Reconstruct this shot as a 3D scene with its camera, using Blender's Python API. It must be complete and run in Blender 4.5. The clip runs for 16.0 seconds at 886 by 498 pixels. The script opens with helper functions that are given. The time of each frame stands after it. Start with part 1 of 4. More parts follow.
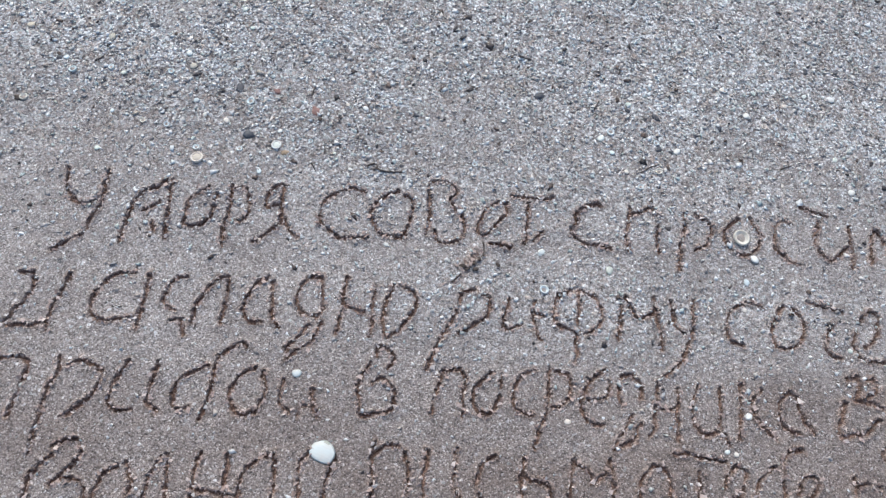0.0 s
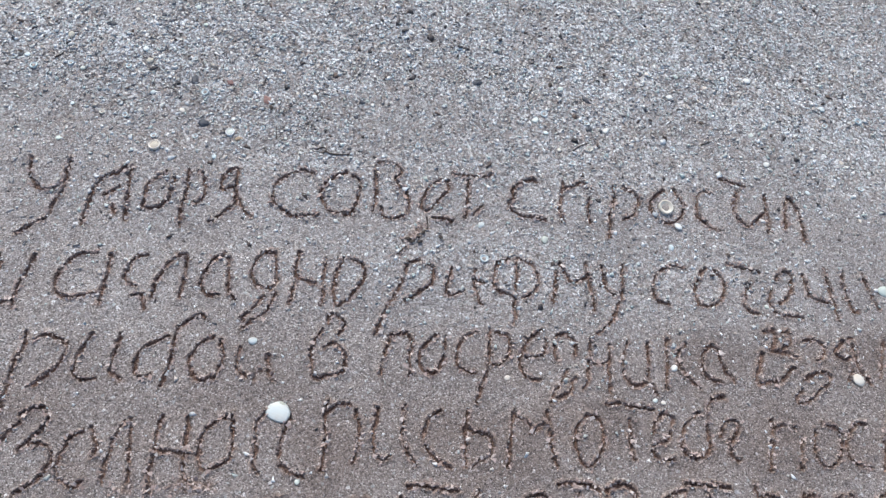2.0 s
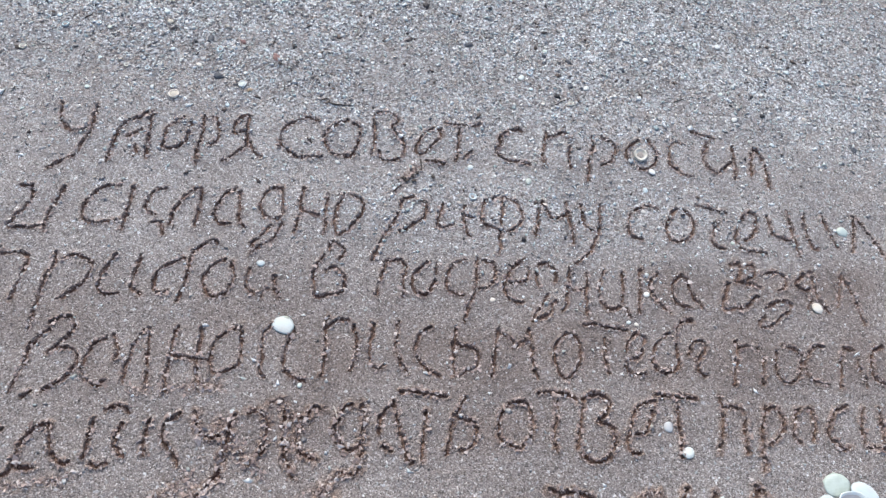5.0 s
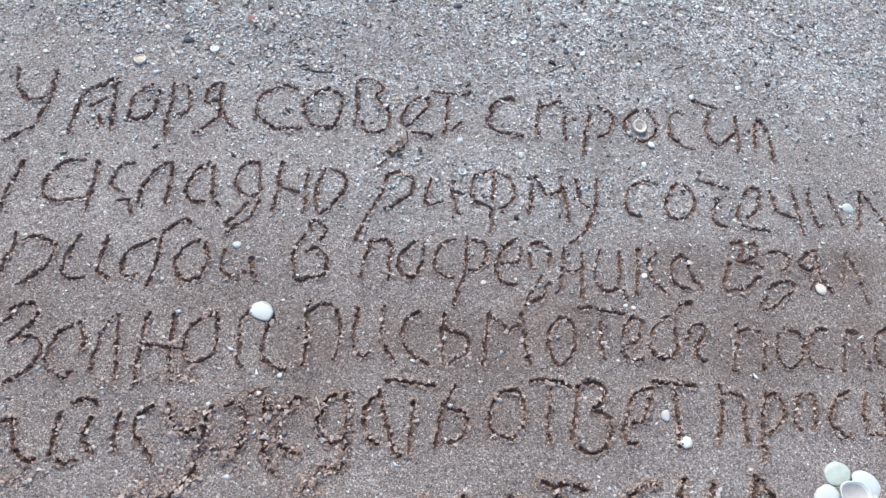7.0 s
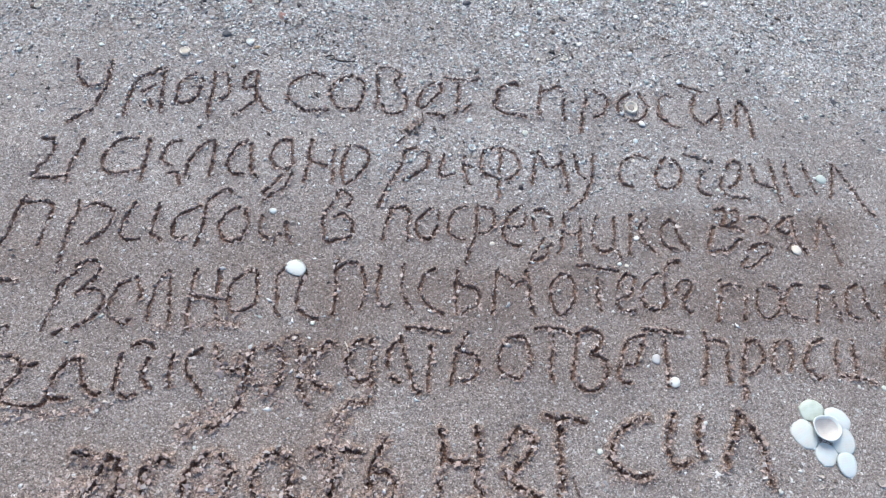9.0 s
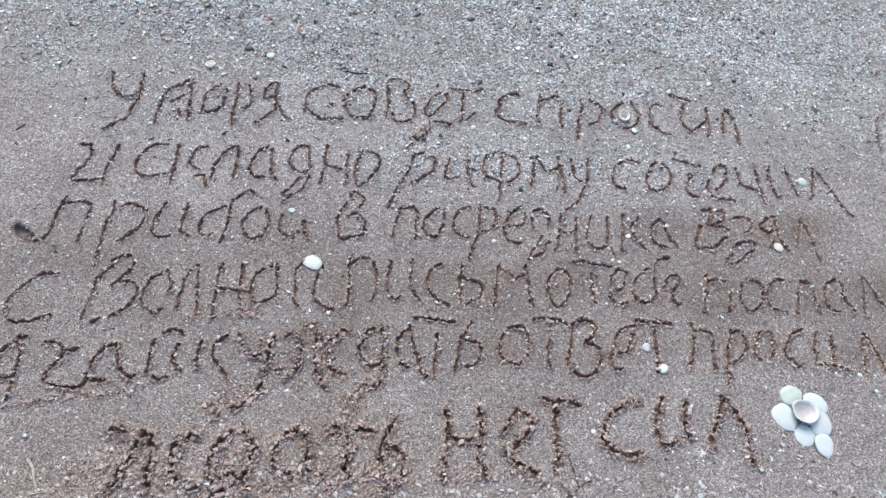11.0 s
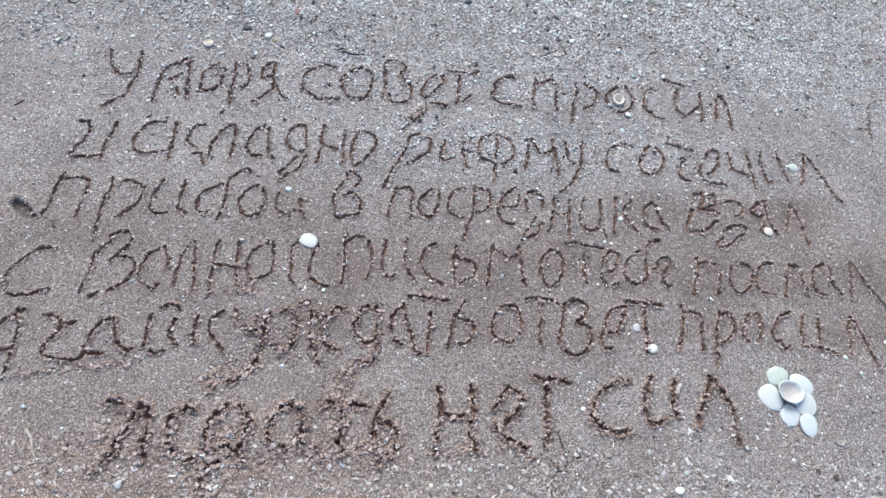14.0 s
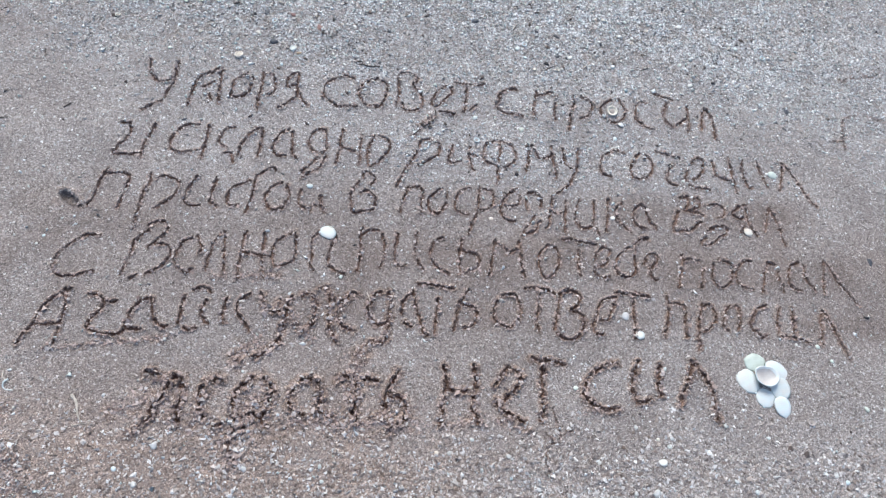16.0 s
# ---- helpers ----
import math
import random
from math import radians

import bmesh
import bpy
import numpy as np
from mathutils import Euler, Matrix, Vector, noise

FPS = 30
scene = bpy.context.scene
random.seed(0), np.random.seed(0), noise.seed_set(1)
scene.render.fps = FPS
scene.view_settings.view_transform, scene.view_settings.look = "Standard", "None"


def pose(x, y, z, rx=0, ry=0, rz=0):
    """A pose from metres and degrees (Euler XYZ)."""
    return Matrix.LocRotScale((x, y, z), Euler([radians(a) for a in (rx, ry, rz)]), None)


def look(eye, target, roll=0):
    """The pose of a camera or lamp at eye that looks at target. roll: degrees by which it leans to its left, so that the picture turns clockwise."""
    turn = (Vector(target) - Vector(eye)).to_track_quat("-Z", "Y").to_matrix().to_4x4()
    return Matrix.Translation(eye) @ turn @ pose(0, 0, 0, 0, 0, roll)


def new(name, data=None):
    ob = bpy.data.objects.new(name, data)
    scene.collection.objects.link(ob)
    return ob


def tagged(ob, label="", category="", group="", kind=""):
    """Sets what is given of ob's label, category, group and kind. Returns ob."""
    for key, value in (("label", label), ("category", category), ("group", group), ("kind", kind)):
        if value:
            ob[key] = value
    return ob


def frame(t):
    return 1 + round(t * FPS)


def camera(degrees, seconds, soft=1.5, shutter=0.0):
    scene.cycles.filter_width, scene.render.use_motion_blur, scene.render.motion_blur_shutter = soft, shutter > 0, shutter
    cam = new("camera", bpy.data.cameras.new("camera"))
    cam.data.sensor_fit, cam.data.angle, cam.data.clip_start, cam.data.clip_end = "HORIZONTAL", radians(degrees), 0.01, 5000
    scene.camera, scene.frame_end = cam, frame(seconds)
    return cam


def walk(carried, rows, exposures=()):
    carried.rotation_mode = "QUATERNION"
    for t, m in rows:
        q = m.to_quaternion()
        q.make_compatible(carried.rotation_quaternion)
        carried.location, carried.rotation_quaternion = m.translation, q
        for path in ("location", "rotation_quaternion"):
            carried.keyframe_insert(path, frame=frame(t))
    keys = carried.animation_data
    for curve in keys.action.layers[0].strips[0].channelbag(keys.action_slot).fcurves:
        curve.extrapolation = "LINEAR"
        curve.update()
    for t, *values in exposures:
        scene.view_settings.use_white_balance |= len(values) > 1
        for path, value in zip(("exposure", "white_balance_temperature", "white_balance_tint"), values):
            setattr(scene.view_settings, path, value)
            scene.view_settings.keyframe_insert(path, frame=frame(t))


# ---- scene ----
cam = camera(62.0, 16.0, 1.3)
PATH = [
    (0, (-0.004, 0.027, 0.775), (0.004, 0.802, -1.069), 12.4),
    (0.5, (0.01, 0.027, 0.766), (0.039, 0.796, -1.08), 13.2),
    (1, (0.042, 0.021, 0.782), (0.1, 0.79, -1.064), 14.2),
    (1.5, (0.047, -0.007, 0.803), (0.108, 0.792, -1.03), 13.9),
    (2, (0.038, -0.036, 0.814), (0.108, 0.788, -1.007), 14.6),
    (2.5, (0.024, -0.075, 0.829), (0.134, 0.75, -0.989), 15.7),
    (3, (0.045, -0.116, 0.85), (0.124, 0.736, -0.958), 15.3),
    (3.5, (0.067, -0.165, 0.905), (0.108, 0.701, -0.898), 14.7),
    (4, (0.07, -0.178, 0.92), (0.109, 0.709, -0.872), 13.2),
    (4.2, (0.082, -0.201, 0.903), (0.107, 0.738, -0.863), 11.9),
    (6.3, (0.053, -0.117, 0.814), (0.137, 0.665, -1.025), 16.1),
    (6.5, (0.057, -0.118, 0.81), (0.14, 0.663, -1.03), 15.9),
    (7, (0.066, -0.123, 0.808), (0.17, 0.66, -1.029), 17.3),
    (7.5, (0.081, -0.135, 0.817), (0.192, 0.649, -1.02), 17.2),
    (8, (0.083, -0.173, 0.84), (0.167, 0.609, -0.999), 15.3),
    (8.5, (0.07, -0.207, 0.865), (0.135, 0.592, -0.967), 14.4),
    (9, (0.065, -0.229, 0.877), (0.142, 0.596, -0.943), 14.8),
    (11.5, (0.075, -0.284, 0.947), (0.12, 0.572, -0.86), 12.7),
    (12, (0.088, -0.283, 0.949), (0.17, 0.578, -0.854), 14.6),
    (12.5, (0.093, -0.283, 0.956), (0.18, 0.575, -0.848), 14.7),
    (13, (0.093, -0.292, 0.958), (0.173, 0.575, -0.842), 14.4),
    (13.5, (0.089, -0.295, 0.957), (0.167, 0.567, -0.846), 14.4),
    (14, (0.074, -0.298, 0.946), (0.139, 0.53, -0.873), 14.7),
    (14.5, (0.061, -0.322, 0.958), (0.084, 0.521, -0.855), 13.2),
    (15, (0.063, -0.358, 0.999), (0.096, 0.52, -0.798), 14.2),
    (15.5, (0.073, -0.383, 1.014), (0.11, 0.505, -0.778), 13.7),
    (16, (0.074, -0.383, 1.017), (0.119, 0.502, -0.776), 14.1),
]
walk(cam, [(t, look(eye, target, roll)) for t, eye, target, roll in PATH], [(0, 0.73, 6160, 6), (1, 0.73, 6160, 6), (4, 0.81, 6140, 6), (9, 0.88, 6130, 5.6), (16, 0.895, 6120, 5.2)])

# ---- world, sun ----
SUN_UP, SUN_ROUND = 48.0, -25.0          # degrees above the horizon, clockwise from +y
world = bpy.data.worlds.new("overcast_sky")
scene.world = world
world.use_nodes = True
wn = world.node_tree.nodes
sky = wn.new("ShaderNodeTexSky")
sky.sky_type, sky.sun_disc = "NISHITA", False
sky.sun_elevation, sky.sun_rotation = radians(SUN_UP), radians(SUN_ROUND)
sky.air_density, sky.dust_density, sky.ozone_density = 1.0, 3.0, 1.0
wn["Background"].inputs["Strength"].default_value = 0.11
world.node_tree.links.new(sky.outputs["Color"], wn["Background"].inputs["Color"])
sun_data = bpy.data.lights.new("sun", "SUN")
sun_data.energy, sun_data.angle, sun_data.color = 1.1, radians(35), (1.0, 0.96, 0.91)
sun = new("sun", sun_data)
sun.matrix_world = look((0, 0, 0), Vector((-math.sin(radians(SUN_ROUND)) * math.cos(radians(SUN_UP)), -math.cos(radians(SUN_ROUND)) * math.cos(radians(SUN_UP)), -math.sin(radians(SUN_UP)))))
sun.location = (0, 0, 6)


# ---- materials ----
def material(name):
    m = bpy.data.materials.new(name)
    m.use_nodes = True
    t = m.node_tree
    return m, t, t.nodes["Principled BSDF"]


def node(t, kind, **values):
    n = t.nodes.new(kind)
    for key, value in values.items():
        n.inputs[key.replace("_", " ")].default_value = value
    return n


def ramp(t, source, stops, constant=False):
    n = t.nodes.new("ShaderNodeValToRGB")
    if constant:
        n.color_ramp.interpolation = "CONSTANT"
    e = n.color_ramp.elements
    while len(e) < len(stops):
        e.new(0.5)
    for k, (where, colour) in zip(e, stops):
        k.position, k.color = where, (*colour, 1)
    t.links.new(source, n.inputs["Fac"])
    return n.outputs["Color"]


def mixed(t, fac, a, b, how="MIX"):
    n = t.nodes.new("ShaderNodeMix")
    n.data_type, n.blend_type = "RGBA", how
    for socket, value in ((n.inputs[0], fac), (n.inputs[6], a), (n.inputs[7], b)):
        if isinstance(value, (int, float)):
            socket.default_value = value
        elif isinstance(value, tuple):
            socket.default_value = (*value, 1)
        else:
            t.links.new(value, socket)
    return n.outputs[2]


def maths(t, how, a, b):
    n = t.nodes.new("ShaderNodeMath")
    n.operation = how
    for socket, value in zip(n.inputs, (a, b)):
        if isinstance(value, (int, float)):
            socket.default_value = value
        else:
            t.links.new(value, socket)
    return n.outputs[0]


GRAINS = [(0.0, (0.13, 0.110, 0.098)), (0.10, (0.235, 0.203, 0.185)), (0.30, (0.315, 0.275, 0.251)), (0.58, (0.385, 0.340, 0.313)), (0.80, (0.475, 0.430, 0.402)), (0.92, (0.66, 0.625, 0.598))]
SHELLY = [(0.0, (0.15, 0.138, 0.136)), (0.09, (0.27, 0.252, 0.244)), (0.25, (0.35, 0.33, 0.32)), (0.44, (0.43, 0.42, 0.41)), (0.54, (0.50, 0.44, 0.405)), (0.63, (0.48, 0.51, 0.50)), (0.76, (0.60, 0.595, 0.60)), (0.87, (0.86, 0.865, 0.855))]


def sand_material(name, dark_tint):
    """Coarse shelly sand; the mesh carries how much shell grit and how much damp there is, with groove shade painted
    into the damp.
    """
    m, t, b = material(name)
    where = t.nodes.new("ShaderNodeNewGeometry").outputs["Position"]

    def cells(scale):
        v = node(t, "ShaderNodeTexVoronoi", Scale=scale)
        t.links.new(where, v.inputs["Vector"])
        return v

    def cloud(scale, detail=4.0):
        v = node(t, "ShaderNodeTexNoise", Scale=scale, Detail=detail)
        t.links.new(where, v.inputs["Vector"])
        return v.outputs["Fac"]

    fine, coarse, broad = cells(760.0), cells(350.0), cloud(9.0)
    grit = t.nodes.new("ShaderNodeAttribute")
    grit.attribute_name = "grit"
    damp = t.nodes.new("ShaderNodeAttribute")
    damp.attribute_name = "damp"
    pick = t.nodes.new("ShaderNodeSeparateColor")
    t.links.new(fine.outputs["Color"], pick.inputs["Color"])
    pick2 = t.nodes.new("ShaderNodeSeparateColor")
    t.links.new(coarse.outputs["Color"], pick2.inputs["Color"])
    sandy = ramp(t, pick.outputs[0], GRAINS, True)
    shelly = ramp(t, pick2.outputs[0], SHELLY, True)
    fleck = maths(t, "GREATER_THAN", pick2.outputs[1], 0.955)
    sandy = mixed(t, maths(t, "MULTIPLY", fleck, 0.8), sandy, shelly)
    colour = mixed(t, grit.outputs["Fac"], sandy, shelly)
    patch = ramp(t, cloud(42.0, 3.0), [(0.36, (0.84, 0.795, 0.76)), (0.52, (1.02, 1.02, 1.025)), (0.70, (1.09, 1.105, 1.12))])
    colour = mixed(t, grit.outputs["Fac"], colour, mixed(t, 1.0, colour, patch, "MULTIPLY"))
    rust = t.nodes.new("ShaderNodeAttribute")
    rust.attribute_name = "rust"
    colour = mixed(t, maths(t, "MULTIPLY", rust.outputs["Fac"], 0.82), colour, mixed(t, 1.0, colour, (1.02, 0.85, 0.74), "MULTIPLY"))
    tone = ramp(t, broad, [(0.3, (0.80, 0.79, 0.79)), (0.7, (1.0, 1.0, 1.0))])
    colour = mixed(t, 1.0, colour, tone, "MULTIPLY")
    dust = cells(1150.0)
    pick3 = t.nodes.new("ShaderNodeSeparateColor")
    t.links.new(dust.outputs["Color"], pick3.inputs["Color"])
    colour = mixed(t, 1.0, colour, ramp(t, pick3.outputs[0], [(0.0, (0.68, 0.675, 0.67)), (0.40, (0.95, 0.95, 0.95)), (0.75, (1.14, 1.14, 1.135)), (1.0, (1.5, 1.5, 1.49))]), "MULTIPLY")
    colour = mixed(t, damp.outputs["Fac"], colour, mixed(t, 1.0, colour, dark_tint, "MULTIPLY"))
    t.links.new(colour, b.inputs["Base Color"])
    rough = maths(t, "SUBTRACT", 0.88, maths(t, "MULTIPLY", damp.outputs["Fac"], 0.2))
    t.links.new(rough, b.inputs["Roughness"])
    b.inputs["Specular IOR Level"].default_value = 0.35
    up = maths(t, "ADD", maths(t, "MULTIPLY", fine.outputs["Distance"], -0.7), maths(t, "MULTIPLY", coarse.outputs["Distance"], -0.6))
    up = maths(t, "ADD", up, maths(t, "MULTIPLY", cloud(900.0, 2.0), 0.5))
    up = maths(t, "MULTIPLY", up, maths(t, "ADD", 0.5, maths(t, "MULTIPLY", grit.outputs["Fac"], 0.1)))
    bump = node(t, "ShaderNodeBump", Strength=0.9, Distance=0.0019)
    t.links.new(up, bump.inputs["Height"])
    t.links.new(bump.outputs["Normal"], b.inputs["Normal"])
    return m


def grain_material(name, stops, rough, patchy=False):
    """Each loose grain takes one colour of the mixture."""
    m, t, b = material(name)
    geo = t.nodes.new("ShaderNodeNewGeometry")
    colour = ramp(t, geo.outputs["Random Per Island"], stops)
    v = node(t, "ShaderNodeTexNoise", Scale=700.0, Detail=3.0)
    t.links.new(geo.outputs["Position"], v.inputs["Vector"])
    colour = mixed(t, 1.0, colour, ramp(t, v.outputs["Fac"], [(0.3, (0.72, 0.70, 0.69)), (0.65, (1, 1, 1))]), "MULTIPLY")
    if patchy:
        w = node(t, "ShaderNodeTexNoise", Scale=42.0, Detail=3.0)
        t.links.new(geo.outputs["Position"], w.inputs["Vector"])
        colour = mixed(t, 1.0, colour, ramp(t, w.outputs["Fac"], [(0.36, (0.82, 0.775, 0.735)), (0.52, (1.02, 1.02, 1.025)), (0.70, (1.06, 1.075, 1.09))]), "MULTIPLY")
    t.links.new(colour, b.inputs["Base Color"])
    b.inputs["Roughness"].default_value = rough
    bump = node(t, "ShaderNodeBump", Strength=0.6, Distance=0.0008)
    t.links.new(v.outputs["Fac"], bump.inputs["Height"])
    t.links.new(bump.outputs["Normal"], b.inputs["Normal"])
    return m


def shell_material(name, pale, stain, rough=0.42):
    """Bleached shell: growth bands, faint stains, a fine chalky relief."""
    m, t, b = material(name)
    at = t.nodes.new("ShaderNodeTexCoord").outputs["Object"]
    n = node(t, "ShaderNodeTexNoise", Scale=95.0, Detail=5.0)
    t.links.new(at, n.inputs["Vector"])
    w = node(t, "ShaderNodeTexWave", Scale=120.0, Distortion=2.5, Detail=2.0)
    w.wave_type = "RINGS"
    t.links.new(at, w.inputs["Vector"])
    tint = t.nodes.new("ShaderNodeObjectInfo").outputs["Random"]
    colour = mixed(t, maths(t, "MULTIPLY", ramp(t, n.outputs["Fac"], [(0.42, (0, 0, 0)), (0.72, (1, 1, 1))]), 0.7), pale, stain)
    colour = mixed(t, 0.05, colour, w.outputs["Color"], "SOFT_LIGHT")
    colour = mixed(t, 1.0, colour, ramp(t, tint, [(0.0, (0.90, 0.88, 0.84)), (0.5, (1, 1, 1)), (1.0, (0.90, 0.95, 0.93))]), "MULTIPLY")
    t.links.new(colour, b.inputs["Base Color"])
    b.inputs["Roughness"].default_value = rough
    bump = node(t, "ShaderNodeBump", Strength=0.15, Distance=0.0003)
    t.links.new(maths(t, "ADD", maths(t, "MULTIPLY", w.outputs["Fac"], 0.3), n.outputs["Fac"]), bump.inputs["Height"])
    t.links.new(bump.outputs["Normal"], b.inputs["Normal"])
    return m


def plain_material(name, dark, light, scale, rough):
    m, t, b = material(name)
    at = t.nodes.new("ShaderNodeTexCoord").outputs["Object"]
    n = node(t, "ShaderNodeTexNoise", Scale=scale, Detail=6.0)
    t.links.new(at, n.inputs["Vector"])
    t.links.new(ramp(t, n.outputs["Fac"], [(0.3, dark), (0.7, light)]), b.inputs["Base Color"])
    b.inputs["Roughness"].default_value = rough
    bump = node(t, "ShaderNodeBump", Strength=0.5, Distance=0.0008)
    t.links.new(n.outputs["Fac"], bump.inputs["Height"])
    t.links.new(bump.outputs["Normal"], b.inputs["Normal"])
    return m


SAND = sand_material("beach_sand", (0.66, 0.60, 0.57))
# groove tints: wet sand, and part of the recess shade put into the colour
GROOVE = sand_material("damp_shaded_groove_sand", (0.61, 0.47, 0.41))
SCRATCHED = sand_material("damp_shaded_scratch_sand", (0.53, 0.49, 0.48))
GRIT = grain_material("shell_grit", [(0.0, (0.21, 0.20, 0.20)), (0.06, (0.36, 0.34, 0.33)), (0.22, (0.47, 0.445, 0.43)), (0.40, (0.58, 0.51, 0.46)), (0.52, (0.52, 0.60, 0.58)), (0.66, (0.68, 0.68, 0.68)), (0.80, (0.84, 0.845, 0.835)), (0.95, (0.91, 0.91, 0.90))], 0.55, True)
SPECK = grain_material("sand_specks", [(0.0, (0.07, 0.055, 0.048)), (0.18, (0.20, 0.155, 0.13)), (0.45, (0.34, 0.28, 0.245)), (0.72, (0.45, 0.395, 0.36)), (0.92, (0.58, 0.55, 0.52)), (1.0, (0.76, 0.75, 0.73))], 0.75)
CHIP = grain_material("dark_chips", [(0.0, (0.03, 0.028, 0.03)), (0.4, (0.07, 0.06, 0.06)), (0.7, (0.11, 0.075, 0.06)), (1.0, (0.16, 0.12, 0.10))], 0.6)
FRAG = grain_material("shell_fragments", [(0.0, (0.50, 0.44, 0.38)), (0.3, (0.64, 0.62, 0.60)), (0.7, (0.76, 0.77, 0.76)), (1.0, (0.84, 0.85, 0.84))], 0.45)
CLOD = grain_material("damp_sand_clods", [(0.0, (0.24, 0.17, 0.15)), (0.15, (0.37, 0.275, 0.235)), (0.45, (0.50, 0.385, 0.34)), (0.8, (0.61, 0.50, 0.45)), (1.0, (0.70, 0.64, 0.60))], 0.9)
WHITE = shell_material("bleached_shell", (0.675, 0.735, 0.742), (0.68, 0.65, 0.605))
# grey-beige shell inside, darkened to carry the shade of the hollow
SHADED_INSIDE = shell_material("shaded_shell_inside", (0.60, 0.57, 0.54), (0.50, 0.44, 0.40), 0.35)
GREENISH = shell_material("greenish_shell", (0.68, 0.71, 0.64), (0.50, 0.53, 0.45))
WARM = shell_material("cream_shell", (0.78, 0.70, 0.61), (0.64, 0.52, 0.43))
CREAM = shell_material("beige_shell", (0.60, 0.53, 0.43), (0.46, 0.39, 0.31), 0.55)
IVORY = shell_material("ivory_shell", (0.76, 0.755, 0.72), (0.62, 0.57, 0.51))
WORN = shell_material("worn_shell", (0.60, 0.59, 0.57), (0.47, 0.43, 0.40), 0.6)
OLIVE = shell_material("olive_hinge", (0.46, 0.46, 0.38), (0.33, 0.31, 0.24), 0.6)
DULL = shell_material("dull_shell", (0.42, 0.37, 0.34), (0.33, 0.28, 0.25), 0.6)
SLATE = plain_material("dark_slate", (0.035, 0.037, 0.045), (0.10, 0.105, 0.12), 160.0, 0.6)
BROWN = plain_material("dark_wood", (0.035, 0.025, 0.02), (0.10, 0.075, 0.06), 220.0, 0.8)
STRAW = plain_material("dry_straw", (0.36, 0.30, 0.24), (0.64, 0.57, 0.49), 200.0, 0.7)
AMBER = plain_material("amber_stone", (0.30, 0.21, 0.13), (0.50, 0.38, 0.26), 150.0, 0.6)
CLAY = plain_material("rusty_clay", (0.12, 0.075, 0.055), (0.38, 0.26, 0.20), 420.0, 0.95)
REDDISH = plain_material("red_brown_stone", (0.19, 0.10, 0.085), (0.34, 0.20, 0.17), 170.0, 0.7)
FRONT_GRIT = grain_material("beige_grit", [(0.0, (0.16, 0.12, 0.10)), (0.2, (0.33, 0.275, 0.245)), (0.45, (0.47, 0.42, 0.385)), (0.7, (0.63, 0.59, 0.56)), (0.9, (0.78, 0.76, 0.735)), (1.0, (0.86, 0.85, 0.83))], 0.75, True)


# ---- smooth random fields on the plan ----
def field(x, y, size, seed):
    """Value noise from 0 to 1 on arrays x, y, in lumps of about size."""
    table = np.random.RandomState(seed).rand(256, 256)
    u, v = np.asarray(x) / size + 1000.37, np.asarray(y) / size + 1000.71
    i, j = np.floor(u).astype(int), np.floor(v).astype(int)
    fu, fv = u - i, v - j
    fu, fv = fu * fu * (3 - 2 * fu), fv * fv * (3 - 2 * fv)
    i, j, i1, j1 = i % 256, j % 256, (i + 1) % 256, (j + 1) % 256
    return (table[i, j] * (1 - fu) + table[i1, j] * fu) * (1 - fv) + (table[i, j1] * (1 - fu) + table[i1, j1] * fu) * fv


def ease(a, b, x):
    k = np.clip((x - a) / (b - a), 0, 1)
    return k * k * (3 - 2 * k)


def grit_share(x, y):
    """How shelly the sand is: a drift line of shell grit behind the writing, a weaker strip in front of it."""
    wave = 0.10 * (field(x, y, 0.17, 3) - 0.5) + 0.05 * (field(x, y, 0.05, 4) - 0.5)
    edge = 0.432 - 0.03 * ease(0.15, -0.15, x) + 0.16 * x + 0.30 * np.maximum(-0.33 - x, 0) - 0.25 * np.maximum(x - 0.55, 0)
    back = ease(-0.05, 0.17, y - edge + wave) * 0.62 + 0.38 * ease(-0.16, 0.04, y - edge + wave)
    front = 0.30 * ease(-0.19, -0.32, y - 0.17 * x + wave)
    middle = 0.55 * np.exp(-((x - 0.22) / 0.34) ** 2 - ((y - 0.30 - 0.15 * x) / 0.07) ** 2)
    back = back * (0.62 + 0.38 * ease(0.25, 0.65, 0.6 * field(x, y, 0.085, 11) + 0.4 * field(x, y, 0.03, 12) + 0.5 * ease(-0.1, 0.5, x)))
    back = back * (1 - 0.30 * ease(0.48, 0.80, x))
    return np.clip(np.maximum(np.maximum(back, front), middle) + 0.10 * (field(x, y, 0.02, 5) - 0.3), 0, 1)


def damp_share(x, y):
    """Damper strips where the writing hand smoothed the sand."""
    row = y - 0.175 * x
    strip = np.exp(-((row - 0.088) / 0.040) ** 2) * ease(-0.40, 0.10, x) + 0.9 * np.exp(-((row + 0.005) / 0.022) ** 2) * ease(-0.4, 0.3, x) + 1.35 * np.exp(-((row - 0.187) / 0.036) ** 2) * ease(0.15, 0.5, x) * ease(0.75, 0.62, x)
    strip = strip + 0.20 * np.exp(-((x - 0.80) / 0.10) ** 2 - ((y - 0.22) / 0.16) ** 2) + 0.55 * np.exp(-((x - 0.30) / 0.22) ** 2 - ((y + 0.13) / 0.07) ** 2)
    strip = strip + (0.75 + 0.55 * ease(0.5, 0.2, x)) * ease(0.29, 0.11, row) * ease(-0.22, -0.06, row) * (0.62 + 0.38 * ease(-0.08, 0.05, row))
    strip = strip + 0.50 * np.exp(-((y - 0.16 * x - 0.50) / 0.06) ** 2) * ease(0.55, 0.35, x)
    return np.clip(0.45 * strip * (0.5 + field(x, y, 0.05, 8)) + 0.25 * (field(x, y, 0.11, 9) - 0.4), 0, 1)


# ---- handwriting: every letter has its own finger strokes, on a grid from 0 to k over its width and height ----
GRID = "0123456789abcdefghijk"
